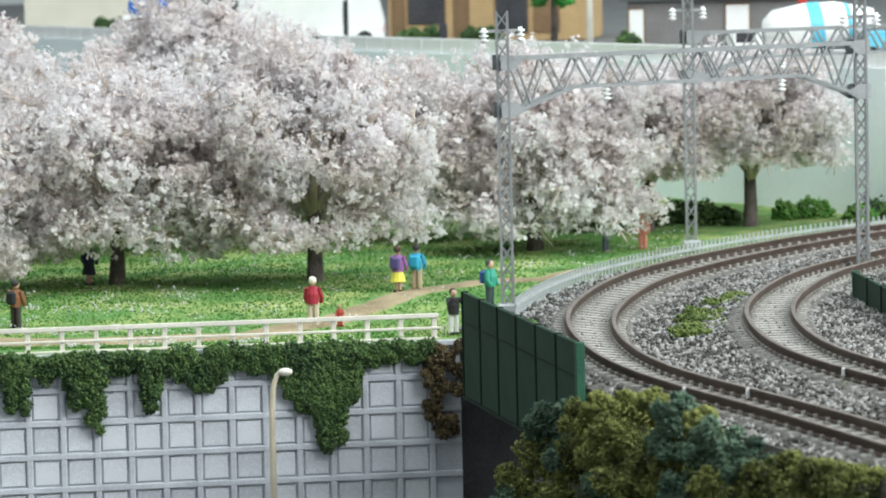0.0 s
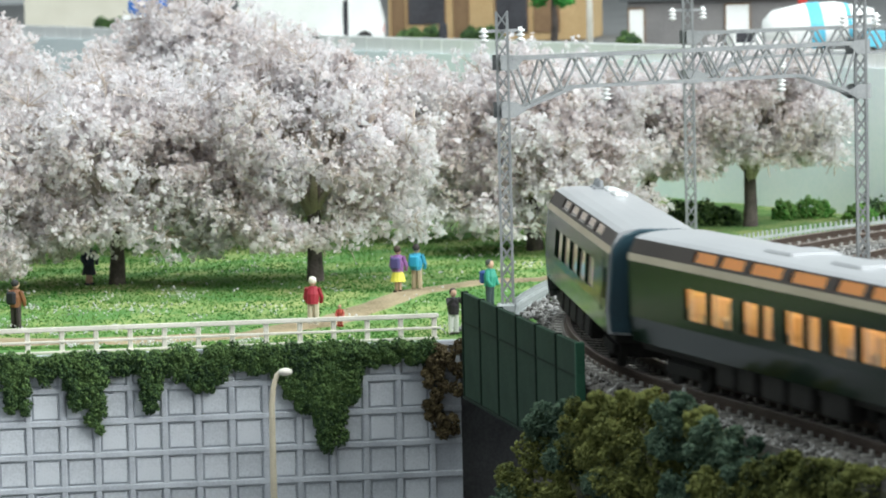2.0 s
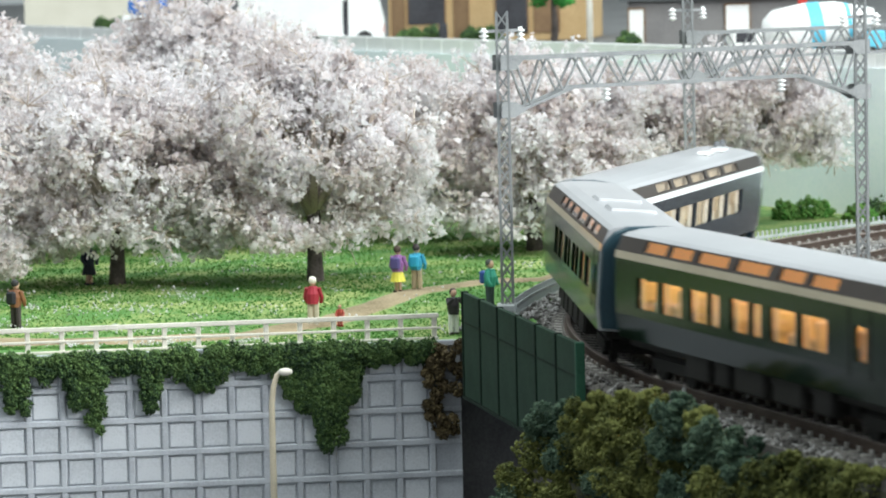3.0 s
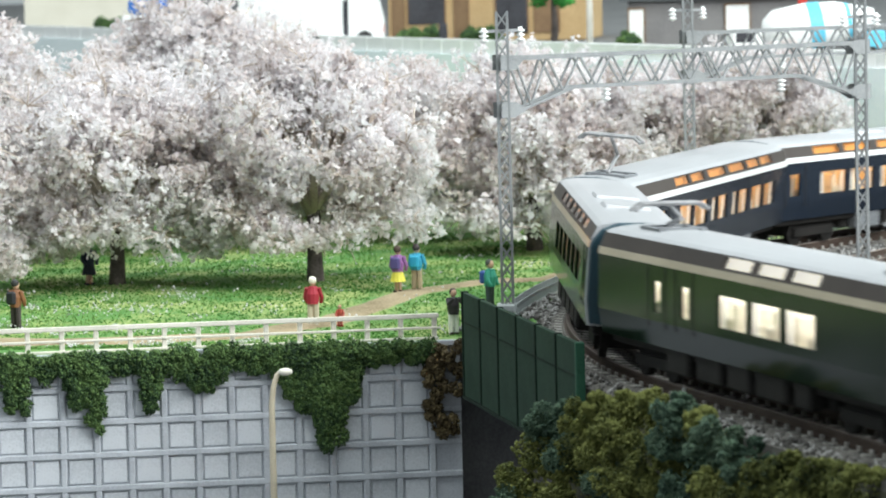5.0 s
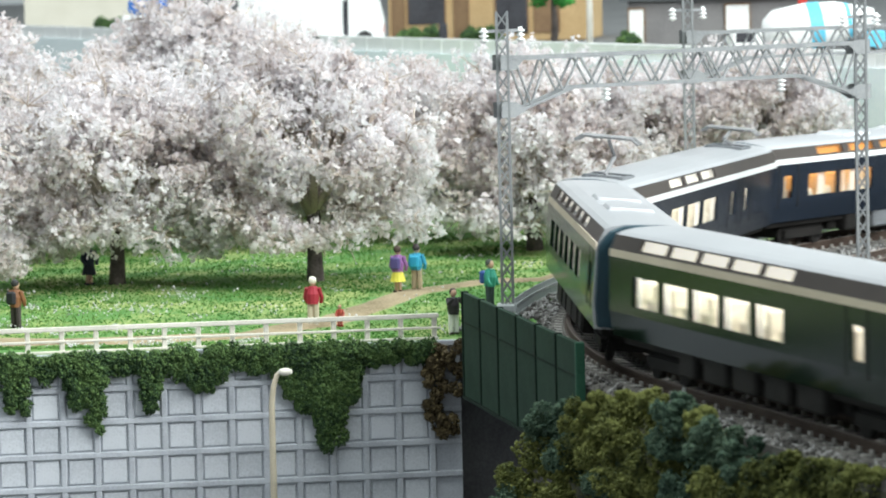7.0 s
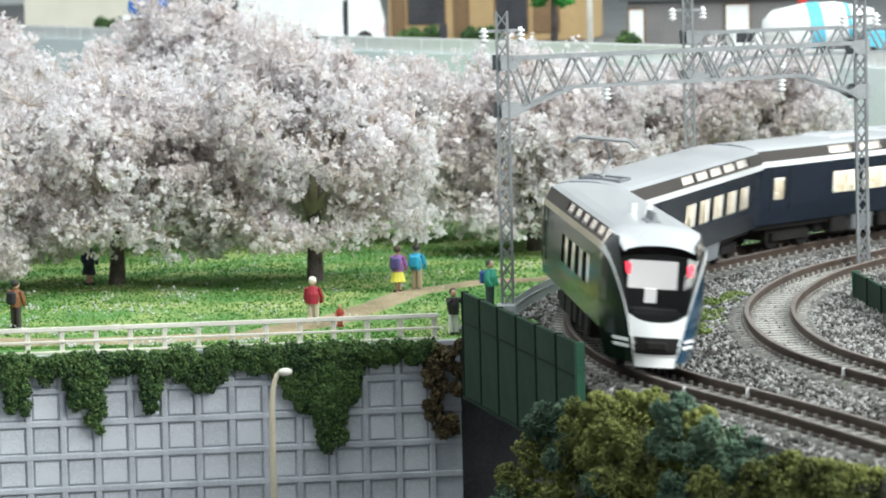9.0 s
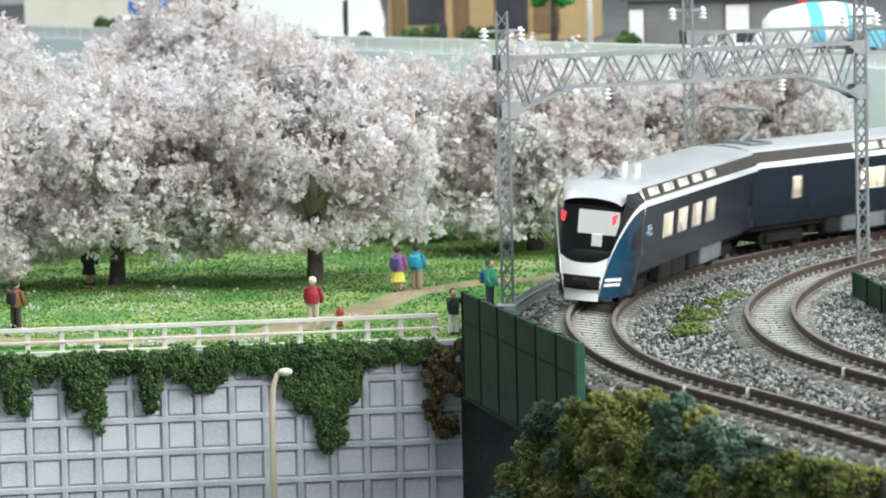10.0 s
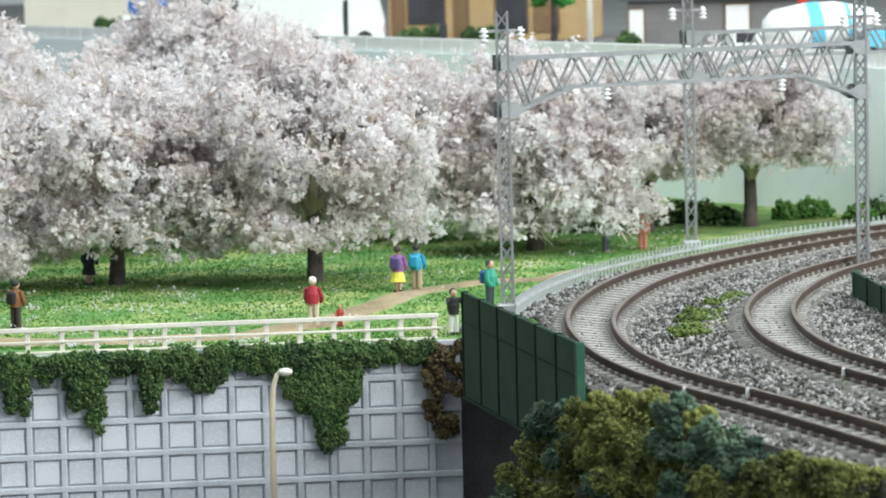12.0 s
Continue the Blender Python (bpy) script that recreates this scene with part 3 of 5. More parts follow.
def make_ivy():
    rng = np.random.default_rng(21)
    # tongues hanging from the wall's crown: start and width along the wall, drop
    tongues = [(-40, 30, 5), (-8, 10, 6), (3, 8, 9.5), (10, 7, 5.5), (16, 9, 8), (20, 4.5, 15.5), (27, 8, 4.5), (33, 6, 10), (40, 11, 6), (47, 8, 7.5), (56, 8, 5), (62, 9, 7), (66, 16, 12), (70, 11, 15), (71, 5, 22), (74, 8, 10), (84, 12, 4.5), (92, 10, 4.5), (17, 9, 11.5), (44, 12, 9), (64, 16, 8.5), (68, 20, 13), (72, 13, 19), (76, 9, 13), (71.5, 4, 25), (74.5, 3.5, 22), (2, 5, 12), (4.5, 3, 13), (21, 3, 17.5), (32, 4, 13), (66, 4, 15), (78, 4, 12)]
    tongues += [(-36 + 5.6 * k, 8, 4.2) for k in range(24)]
    for n, (u, w, drop) in enumerate(tongues):
        cs = []
        for k in range(int(12 + w * drop * 0.2)):
            f = rng.uniform(0, 1) ** 0.8
            p = wall_frame(u + rng.uniform(-0.5, 0.5) * w * (1 - 0.7 * f), -9.9 - f * (drop - 0.2), 0.9 + 1.4 * (1 - f) + rng.uniform(0, 0.8))
            cs.append((p.x, p.y, p.z, rng.uniform(1.1, 2.3)))
        pts, sz = cluster(rng, cs, 110, (0.22, 0.5))
        v, f = tufts(rng, pts, sz, squash=(0.3, 1.2))
        solid("ivy", tuft_mesh("ivy", v, f, M_IVY), None, "dark green ivy hanging over the concrete wall", "ivy", "ivy on the wall", kind="stuff")
    cs = []
    for k in range(46):
        f = rng.uniform(0, 1)
        p = wall_frame(97 + rng.uniform(-4.5, 5.5) * (1 - 0.45 * f), -9.5 - 21 * f, 1.5 + rng.uniform(0, 2))
        cs.append((p.x, p.y, p.z, rng.uniform(1.2, 2.4)))
    pts, sz = cluster(rng, cs, 90, (0.25, 0.6))
    v, f = tufts(rng, pts, sz, squash=(0.25, 1.3))
    solid("vine", tuft_mesh("vine", v, f, M_VINE), None, "withered brown vine hanging at the wall's end", "vine", kind="stuff")


def make_embankment():
    rows = []
    for i in range(40):
        x = 12 + i * 5
        s = -60 - i * 7
        edge = on_track(s, 12.4)[0]
        rows.append([(edge.x, edge.y, -4.2), (edge.x - 1, edge.y - 4, -10.0), (edge.x - 2, edge.y - 10, -24), (edge.x - 4, edge.y - 26, -62.5)])
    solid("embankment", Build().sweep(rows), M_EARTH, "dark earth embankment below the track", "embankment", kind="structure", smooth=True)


def make_bushes():
    rng = np.random.default_rng(33)
    # x, z, radius, distance, blue-green or not
    lumps = [(20.8, -12.3, 6.9, 715, 1), (26.1, -7.2, 6.2, 689, 0), (32.0, -4.1, 6.0, 665, 0), (38.2, -3.2, 5.8, 646, 1), (16.4, -20.8, 7.8, 716, 0), (24.6, -18.0, 8.6, 695, 0), (33.5, -12.6, 8.1, 659, 0), (43.7, -3.7, 4.8, 631, 1), (42.4, -9.7, 7.4, 634, 1), (47.9, -5.1, 4.5, 620, 1), (49.7, -10.0, 6.3, 615, 0), (53.4, -6.0, 4.6, 606, 0), (57.8, -5.6, 4.8, 596, 0), (63.1, -5.1, 4.7, 585, 0), (56.6, -11.7, 6.5, 599, 0), (64.2, -10.5, 5.9, 584, 0)]
    lumps += [(21.3, -28.5, 8.3, 710, 0), (34.1, -21.5, 7.6, 657, 0), (41.8, 0.1, 2.6, 636, 0), (12.1, -25.7, 5.2, 714, 1), (22.6, -7.5, 3.3, 705, 1), (29.0, -10.5, 6.1, 676, 0), (23.4, -13.6, 5.6, 700, 1), (36.8, -9.4, 6.1, 650, 0), (45.5, -10.0, 5.5, 626, 0), (29.2, -19.2, 7.4, 675, 1), (39.5, -15.5, 7.0, 641, 1), (27.0, -3.3, 2.6, 685, 0), (31.3, -0.8, 2.3, 668, 0), (35.0, 0.7, 2.5, 655, 0), (39.0, 1.1, 2.6, 644, 1), (42.2, -1.9, 3.1, 635, 0)]
    for x, z, r, y, blue in lumps:
        cs = [(x, y, z, r * 0.8)]
        for k in range(18):
            a = rng.normal(size=3)
            a /= np.linalg.norm(a)
            cs.append((x + a[0] * r * 0.85, y + a[1] * r * 0.5, z + a[2] * r * 0.75, rng.uniform(0.22, 0.46) * r))
        pts, sz = cluster(rng, cs, 330, (0.17, 0.42))
        v, f = tufts(rng, pts, sz, squash=(0.3, 1.2))
        solid("bush", tuft_mesh("bush", v, f, M_BUSH_BLUE if blue else M_BUSH), None, "blue-green clump foliage bush on the embankment" if blue else "olive and yellow-green clump foliage bush on the embankment", "bush", "bushes on the embankment", kind="stuff")
    # foot of the back wall and of the far trees
    for x, y, r, mt in ((75, 1120, 7, M_IVY), (68, 1128, 7, M_IVY), (82, 1116, 5, M_IVY), (108, 1135, 6, M_GRASS), (100, 1133, 5, M_GRASS), (120, 1120, 5, M_GRASS), (132, 1122, 5, M_GRASS), (46, 1100, 7, M_IVY), (36, 1105, 7, M_IVY), (58, 1120, 8, M_IVY), (125, 1127, 6, M_IVY)):
        pts, sz = cluster(rng, [(x, y, -4, r), (x + r * 0.6, y + 2, -4.5, r * 0.7)], 500, (0.4, 0.9))
        v, f = tufts(rng, pts, sz)
        solid("shrub", tuft_mesh("shrub", v, f, mt), None, "low green shrub at the meadow's edge", "shrub", "shrubs at the far edge", kind="stuff")
    # weeds between the tracks
    for x, y, r, n in WEEDS:
        pts, sz = cluster(rng, [(x + rng.uniform(-r, r), y + rng.uniform(-2.2, 2.2) * r, -1.7, rng.uniform(0.9, 2.0)) for k in range(n)], 60, (0.2, 0.5))
        pts[:, 2] = np.maximum(-2.4, pts[:, 2])
        v, f = tufts(rng, pts, sz)
        solid("weeds", tuft_mesh("weeds", v, f, M_WEED), None, "small green weed patch in the ballast", "weeds", "weeds in the ballast", kind="stuff")


# x, y, radius and number of tufts of each weed patch between the tracks
WEEDS = [(50, 790, 3.8, 34), (54, 806, 4.2, 40), (56, 824, 3.4, 26), (61, 848, 3.4, 28), (65, 858, 2.8, 18), (79, 676, 3.6, 18), (83, 662, 4.2, 20), (73, 690, 3.0, 12)]
PATH = [(-110, 872), (-70, 871), (-45, 877), (-28, 890), (-16, 912), (-6, 934), (8, 950), (26, 958), (40, 985)]


def make_path():
    rows = []
    for k in range(61):
        u = k / 60 * (len(PATH) - 1)
        i = min(int(u), len(PATH) - 2)
        a, b = Vector(PATH[i]), Vector(PATH[i + 1])
        p = a.lerp(b, u - i)
        d = (b - a).normalized()
        w = 5.0 + 1.6 * noise.noise(Vector((k * 0.3, 0, 0)))
        r = []
        for j in range(7):
            o = (j / 3 - 1) * w * (1 + 0.15 * noise.noise(Vector((k * 0.7, j, 3))))
            x, y = p.x - d.y * o, p.y + d.x * o
            r.append((x, y, meadow_z(x, y) + (0.35 if 0 < j < 6 else -0.3)))
        rows.append(r)
    solid("path", Build().sweep(rows), M_PATH, "sandy brown footpath across the meadow", "path", kind="structure", smooth=True)


def near_path(x, y):
    best = 1e9
    for a, b in zip(PATH, PATH[1:]):
        dx, dy = b[0] - a[0], b[1] - a[1]
        t = max(0, min(1, ((x - a[0]) * dx + (y - a[1]) * dy) / (dx * dx + dy * dy)))
        best = min(best, math.hypot(x - a[0] - t * dx, y - a[1] - t * dy))
    return best


def off_track(x, y):
    return float(np.min(np.hypot(LINE_X[1000:2100:6] - x, LINE_Y[1000:2100:6] - y)))


def make_grass():
    rng = np.random.default_rng(8)
    base = np.array([(-0.5, 0, 0), (0.5, 0, 0), (0.2, 0.2, 0.75), (0, 0.7, 0), (0, -0.7, 0)], float)
    tri = np.array([(0, 1, 2), (3, 4, 2), (0, 3, 2), (1, 4, 2)])
    g, fl = [], []
    while len(g) < 32000:
        x, y = rng.uniform(-125, 70), 862 + 250 * rng.uniform(0, 1) ** 1.7
        if y < wall_depth(min(x, 3)) + 4.5 or (x > 5 and off_track(x, y) < 20) or (near_path(x, y) < 5.2 and rng.random() < 0.93):
            continue
        k = noise.noise(Vector((x, y, 0)) * 0.07) + 0.5 * noise.noise(Vector((x, y, 5)) * 0.22)
        p = (x, y, meadow_z(x, y))
        if k > (0.12 if x < -45 and y < 940 else 0.36) and rng.random() < 0.27 or rng.random() < 0.006:
            fl.append((x, y, p[2] + rng.uniform(0.4, 1.1)))
        elif k > -0.45 or rng.random() < 0.6:
            g.append(p)
    n = len(g)
    s = rng.uniform(0.22, 0.6, n)
    a = rng.uniform(0, 2 * math.pi, n)
    v = base[None] * s[:, None, None] + rng.uniform(-0.25, 0.25, (n, 5, 3)) * s[:, None, None]
    c, d = np.cos(a), np.sin(a)
    v = np.stack([v[:, :, 0] * c[:, None] - v[:, :, 1] * d[:, None], v[:, :, 0] * d[:, None] + v[:, :, 1] * c[:, None], v[:, :, 2]], 2) + np.array(g)[:, None, :]
    f = tri[None] + (np.arange(n) * 5)[:, None, None]
    solid("grass", tuft_mesh("grass", v.reshape(-1, 3), f.reshape(-1, 3), M_GRASS), None, "fresh green static grass tufts on the meadow", "grass", kind="stuff")
    v, f = tufts(rng, np.array(fl), rng.uniform(0.16, 0.38, len(fl)))
    solid("flowers", tuft_mesh("flowers", v, f, M_FLOWER), None, "small white flowers scattered over the grass", "flowers", kind="stuff")


# ---- small figures and the lamp ----
def plain(name, c, rough=0.6):
    return material(name, c, tuple(min(1, k * 1.15 + 0.005) for k in c), grain=0.5, spots=3, rough=rough)


def make_figure(label, x, y, turn, coat, legs, head, skin=(0.55, 0.35, 0.25), h=11.2, skirt=False, bag=None, stoop=0.0, arm_up=False, hood=False):
    """A painted plastic figure, one plain mesh."""
    k = h / 11.2
    b = Build()
    if skirt:
        b.tube([(0, 0, 2.6 * k), (0, 0, 5.8 * k)], [1.9 * k, 1.1 * k], 10, slot=1)
        b.tube([(-0.5, 0, 0), (-0.45, 0, 2.8 * k)], 0.45 * k, 6, slot=3).tube([(0.5, 0, 0), (0.45, 0, 2.8 * k)], 0.45 * k, 6, slot=3)
    else:
        b.tube([(-0.75 * k, 0, 0.2), (-0.6 * k, 0, 5.4 * k)], [0.6 * k, 0.8 * k], 8, slot=1).tube([(0.75 * k, 0, 0.2), (0.6 * k, 0, 5.4 * k)], [0.6 * k, 0.8 * k], 8, slot=1)
    for sx in (-0.7, 0.7):
        b.box(sx * k - 0.45, -0.9, 0, sx * k + 0.45, 0.55, 0.5, slot=2)
    b.tube([(0, 0, 4.9 * k), (0, -0.1 - stoop, 7.2 * k), (0, -0.15 - stoop * 1.6, 9.0 * k)], [1.35 * k, 1.55 * k, 1.0 * k], 10, slot=0)
    for sx in (-1, 1):
        e = (sx * 2.0 * k, -0.6 - stoop, 6.4 * k) if not arm_up else (sx * 1.9 * k, -1.6, 7.6 * k)
        w = (sx * 1.6 * k, -1.3 - stoop, 5.2 * k) if not arm_up else (sx * 0.7 * k, -2.2, 9.0 * k)
        b.tube([(sx * 1.35 * k, -0.1 - stoop * 1.4, 8.6 * k), e, w], [0.55 * k, 0.5 * k, 0.42 * k], 6, slot=0)
    hz = 10.1 * k
    b.ball(0, -0.2 - stoop * 2, hz, 0.85 * k, 0.9 * k, 1.05 * k, 10, slot=3)
    b.ball(0, 0.05 - stoop * 2, hz + 0.3 * k, 0.95 * k, 0.95 * k, 0.95 * k, 10, slot=2)
    if bag:
        b.box(-1.2 * k, 1.0, 5.6 * k, 1.2 * k, 2.3, 8.6 * k, bevel=0.4, slot=4)
    mats = [plain("coat", coat), plain("legs", legs), plain("hair", head), plain("skin", skin)] + ([plain("bag", bag)] if bag else [])
    return solid("figurine", b, mats, label, "figurine", "figurines on the layout", m=at(x, y, max(meadow_z(x, y), -10), 0, 0, turn), smooth=False)


def make_figures():
    make_figure("figurine in a red coat and cream trousers on the path", -30.1, 887.5, 170, (0.36, 0.02, 0.04), (0.55, 0.48, 0.36), (0.75, 0.70, 0.62))
    make_figure("figurine in a purple top and yellow skirt on the path", -11.0, 932.5, 160, (0.26, 0.10, 0.30), (0.80, 0.72, 0.10), (0.05, 0.03, 0.02), skirt=True, bag=(0.08, 0.06, 0.20))
    make_figure("figurine in a blue top and tan trousers on the path", -6.5, 936.5, 160, (0.03, 0.30, 0.46), (0.45, 0.36, 0.24), (0.03, 0.02, 0.02), bag=(0.02, 0.32, 0.50))
    make_figure("figurine in a green jacket with a blue pack beside the mast", 10.8, 909, 60, (0.03, 0.28, 0.20), (0.03, 0.05, 0.06), (0.05, 0.06, 0.05), bag=(0.03, 0.08, 0.30))
    make_figure("figurine in a long black robe under the trees", -88.9, 971, 30, (0.015, 0.02, 0.05), (0.012, 0.015, 0.03), (0.02, 0.02, 0.03), skirt=True, bag=(0.03, 0.15, 0.50))
    make_figure("brown figurine with a black bag at the fence", -98.6, 890, 150, (0.20, 0.08, 0.03), (0.04, 0.03, 0.03), (0.02, 0.02, 0.02), bag=(0.01, 0.01, 0.015))
    make_figure("figurine in black and white holding a camera at the barrier", 2.0, 874, 20, (0.03, 0.025, 0.03), (0.75, 0.75, 0.72), (0.03, 0.02, 0.02), arm_up=True, h=10.4)
    make_figure("pink figurine with arms out beside the track", 53.8, 1042.5, 0, (0.65, 0.22, 0.16), (0.62, 0.24, 0.18), (0.35, 0.12, 0.08), skin=(0.65, 0.30, 0.22), h=9.5)
    make_figure("grey figurine beside the track", 43.5, 1034.5, 50, (0.22, 0.24, 0.28), (0.05, 0.06, 0.08), (0.25, 0.22, 0.20), h=8.5, stoop=0.4)
    make_figure("child figurine in red behind the fence", -24.0, 887, 0, (0.40, 0.06, 0.04), (0.38, 0.08, 0.05), (0.30, 0.03, 0.02), h=5.0)


def make_street_lamp():
    lamp = thing("street_lamp", at(-37.2, 820, -62), "cream street lamp with a curved arm before the wall", "lamp")
    part("pole", Build().tube([(0, 0, 0), (0, 0, 30), (0.1, 0, 44), (0.5, 0, 47.5), (1.3, 0, 50.0), (2.4, 0, 51.0)], [0.85, 0.72, 0.62, 0.58, 0.55, 0.5], 10), M_LAMP, lamp, smooth=True)
    part("lamp_head", Build().ball(3.1, -0.3, 50.7, 1.6, 1.0, 0.85, 12), M_CREAM, lamp, "pale rounded lamp head", smooth=True)
    part("foot", Build().tube([(0, 0, 0), (0, 0, 3)], [1.6, 1.0], 10), M_LAMP, lamp)


# ---- backdrop: upper street ----
BACK = [(-330, 2020), (-17.4, 1396), (130, 1130), (240, 1122), (900, 1122)]
UP = 38.0


def make_back_wall():
    b = Build()
    b.sweep([[(x, y, -14), (x, y, UP), (x + 4, y + 3, UP), (x + 4, y + 3, -14)] for x, y in BACK], closed=True, cap=True)
    solid("wall_back", b, M_BACKWALL, "pale blue-grey retaining wall behind the trees", "wall", kind="structure")
    b = Build()
    b.sweep([[(x, y, UP - 0.2), (x, 2600, UP - 0.2)] for x, y in BACK])
    solid("upper_ground", b, M_ASPHALT, "grey street surface on the upper level", "street", kind="structure")
    g = thing("guard_rail", at(0, 0, 0), "white guard rail along the upper street", "guard rail")
    for (xa, ya), (xb, yb) in zip(BACK[:2], BACK[1:3]):
        a, c = Vector((xa, ya, 0)), Vector((xb, yb, 0))
        d = c - a
        ang = math.degrees(math.atan2(d.y, d.x))
        part("rail", Build().box(0, 1.0, UP - 0.6, d.length, 1.8, UP + 5.2, bevel=0.3), M_WHITE2, g, m=at(a.x, a.y, 0, 0, 0, ang))
        n = int(d.length / 14)
        pm = Build().box(-0.6, 0.8, UP - 0.5, 0.6, 2.0, UP + 5.0, bevel=0.2).mesh("post", M_WHITE2)
        for i in range(n):
            q = a + d * ((i + 0.5) / n)
            part("post", pm, None, g, m=at(q.x, q.y, 0, 0, 0, ang))


M_WHITE2 = material("white_paint", (0.84, 0.85, 0.85), (0.92, 0.92, 0.92), grain=0.8, spots=12, rough=0.4)
M_TAN = material("tan_house_wall", (0.42, 0.28, 0.13), (0.55, 0.38, 0.20), grain=0.8, spots=14, rough=0.8)
M_BROWNW = material("brown_house_wall", (0.16, 0.09, 0.05), (0.24, 0.15, 0.08), grain=0.8, spots=14, rough=0.8)
M_GREYB = material("grey_building_wall", (0.16, 0.15, 0.155), (0.23, 0.22, 0.22), grain=0.8, spots=16, rough=0.8)
M_DARKROOF = material("dark_roof", (0.03, 0.035, 0.04), (0.06, 0.065, 0.07), grain=0.8, spots=12, rough=0.7)
M_DARKWIN = material("dark_window", (0.03, 0.03, 0.035), (0.06, 0.06, 0.07), grain=0.8, spots=12, rough=0.2)
M_PALEWALL = material("cream_house_wall", (0.66, 0.62, 0.52), (0.76, 0.72, 0.62), grain=0.8, spots=14, rough=0.8)
M_CYAN = material("cyan_paint", (0.10, 0.50, 0.72), (0.16, 0.60, 0.80), grain=0.8, spots=12, rough=0.35)
M_BLUEP = material("blue_paint", (0.04, 0.16, 0.55), (0.07, 0.22, 0.65), grain=0.8, spots=12, rough=0.35)
M_REDP = material("red_paint", (0.55, 0.04, 0.03), (0.65, 0.07, 0.05), grain=0.8, spots=12, rough=0.4)
M_TYRE = material("tyre_rubber", (0.02, 0.02, 0.02), (0.04, 0.04, 0.04), rough=0.8)
M_LEAF = material("vivid_leaves", (0.02, 0.20, 0.03), (0.08, 0.45, 0.08), grain=1.5, spots=8, rough=0.85, island=0.5)


def wheels(parent, xs, y, r):
    for x in xs:
        for s in (-1, 1):
            part("wheel", Build().tube([(x, s * y - 0.9, r), (x, s * y + 0.9, r)], r, 14), M_TYRE, parent)


def make_box_truck(x, y, turn):
    t = thing("box_truck", at(x, y, UP, 0, 0, turn), "white box truck parked on the upper street", "truck")
    part("cargo_box", Build().box(-30, -7.6, 4.5, 9, 7.6, 24, bevel=0.5), M_WHITE2, t, "plain white cargo box")
    part("cab", Build().add([(11, -7.2, 3), (24, -7.2, 3), (24, -7.2, 10), (22, -7.2, 18.5), (11, -7.2, 18.5), (11, 7.2, 3), (24, 7.2, 3), (24, 7.2, 10), (22, 7.2, 18.5), (11, 7.2, 18.5)],
                            [(0, 1, 2, 3, 4), (9, 8, 7, 6, 5), (0, 5, 6, 1), (1, 6, 7, 2), (2, 7, 8, 3), (3, 8, 9, 4), (4, 9, 5, 0)]), M_WHITE2, t, "white cab")
    part("chassis", Build().box(-29, -5.5, 2.4, 22, 5.5, 4.6), M_TYRE, t)
    # dark filler standing for the shade between cargo box and cab
    part("cab_gap", Build().box(9.2, -7.0, 4.6, 10.8, 7.0, 17.5), M_DARKWIN, t)
    part("lamp", Build().box(23.8, -6.8, 5.5, 24.3, -5.0, 8.5), M_REDP, t, "orange-red indicator lamp")
    wheels(t, (-20, 17), 6.4, 3.2)


def make_mixer(x, y, turn):
    t = thing("mixer_truck", at(x, y, UP, 0, 0, turn) @ Matrix.Scale(0.8, 4), "white concrete mixer truck with cyan drum stripes", "truck")
    part("chassis", Build().box(-28, -6, 3, 26, 6, 6, bevel=0.4), M_TYRE, t)
    part("cab", Build().box(-30, -7.5, 4, -18, 7.5, 13.5, bevel=1.2), M_WHITE2, t, "white cab")
    part("cab_window", Build().box(-28, -7.7, 9, -21, -7.4, 12.6), M_DARKWIN, t)
    prof = [(-16, 5.0), (-12, 8.2), (0, 9.2), (12, 8.2), (22, 5.0), (26, 3.6)]
    drum = part("drum", Build().tube([(px, 0, 14 + 0.12 * px) for px, _ in prof], [r for _, r in prof], 20), M_WHITE2, t, "white mixing drum", smooth=True)
    for c in (3, 14):
        rr = 9.2 if c == 3 else 7.9
        part("stripe", Build().tube([(c - 2.6, 0, 14 + 0.12 * (c - 2.6)), (c + 2.6, 0, 14 + 0.12 * (c + 2.6))], [rr + 0.15, rr - (0.2 if c == 3 else 1.0)], 20, cap=False), M_CYAN, drum, "cyan drum stripe", smooth=True)
    part("chute", Build().box(22, -3, 5, 30, 3, 12, bevel=0.5), M_CYAN, t)
    wheels(t, (-23, 8, 16), 6.4, 3.2)


def make_house(x, y, turn, w, d, h, wall, roofm, label, openings=()):
    t = thing("house", at(x, y, UP, 0, 0, turn), label, "house", "buildings of the upper street")
    part("wall", Build().box(0, 0, 0, w, d, h, bevel=0.3), wall, t)
    part("roof", Build().add([(-3, -3, h), (w + 3, -3, h), (w + 3, d + 3, h), (-3, d + 3, h), (-1, d / 2, h + d * 0.35), (w + 1, d / 2, h + d * 0.35)], [(0, 1, 5, 4), (2, 3, 4, 5), (0, 4, 3), (1, 2, 5), (0, 3, 2, 1)]), roofm, t)
    for x0, x1, z0, z1, mt, nm in openings:
        o = part(nm, Build().box(x0, -0.5, z0, x1, -0.05, z1), mt, t)
        part("frame", Build().box(x0 - 0.5, -0.7, z1, x1 + 0.5, -0.05, z1 + 0.6).box(x0 - 0.5, -0.7, z0 - 0.1, x0, -0.05, z1).box(x1, -0.7, z0 - 0.1, x1 + 0.5, -0.05, z1), M_BROWNW, o)
    return t


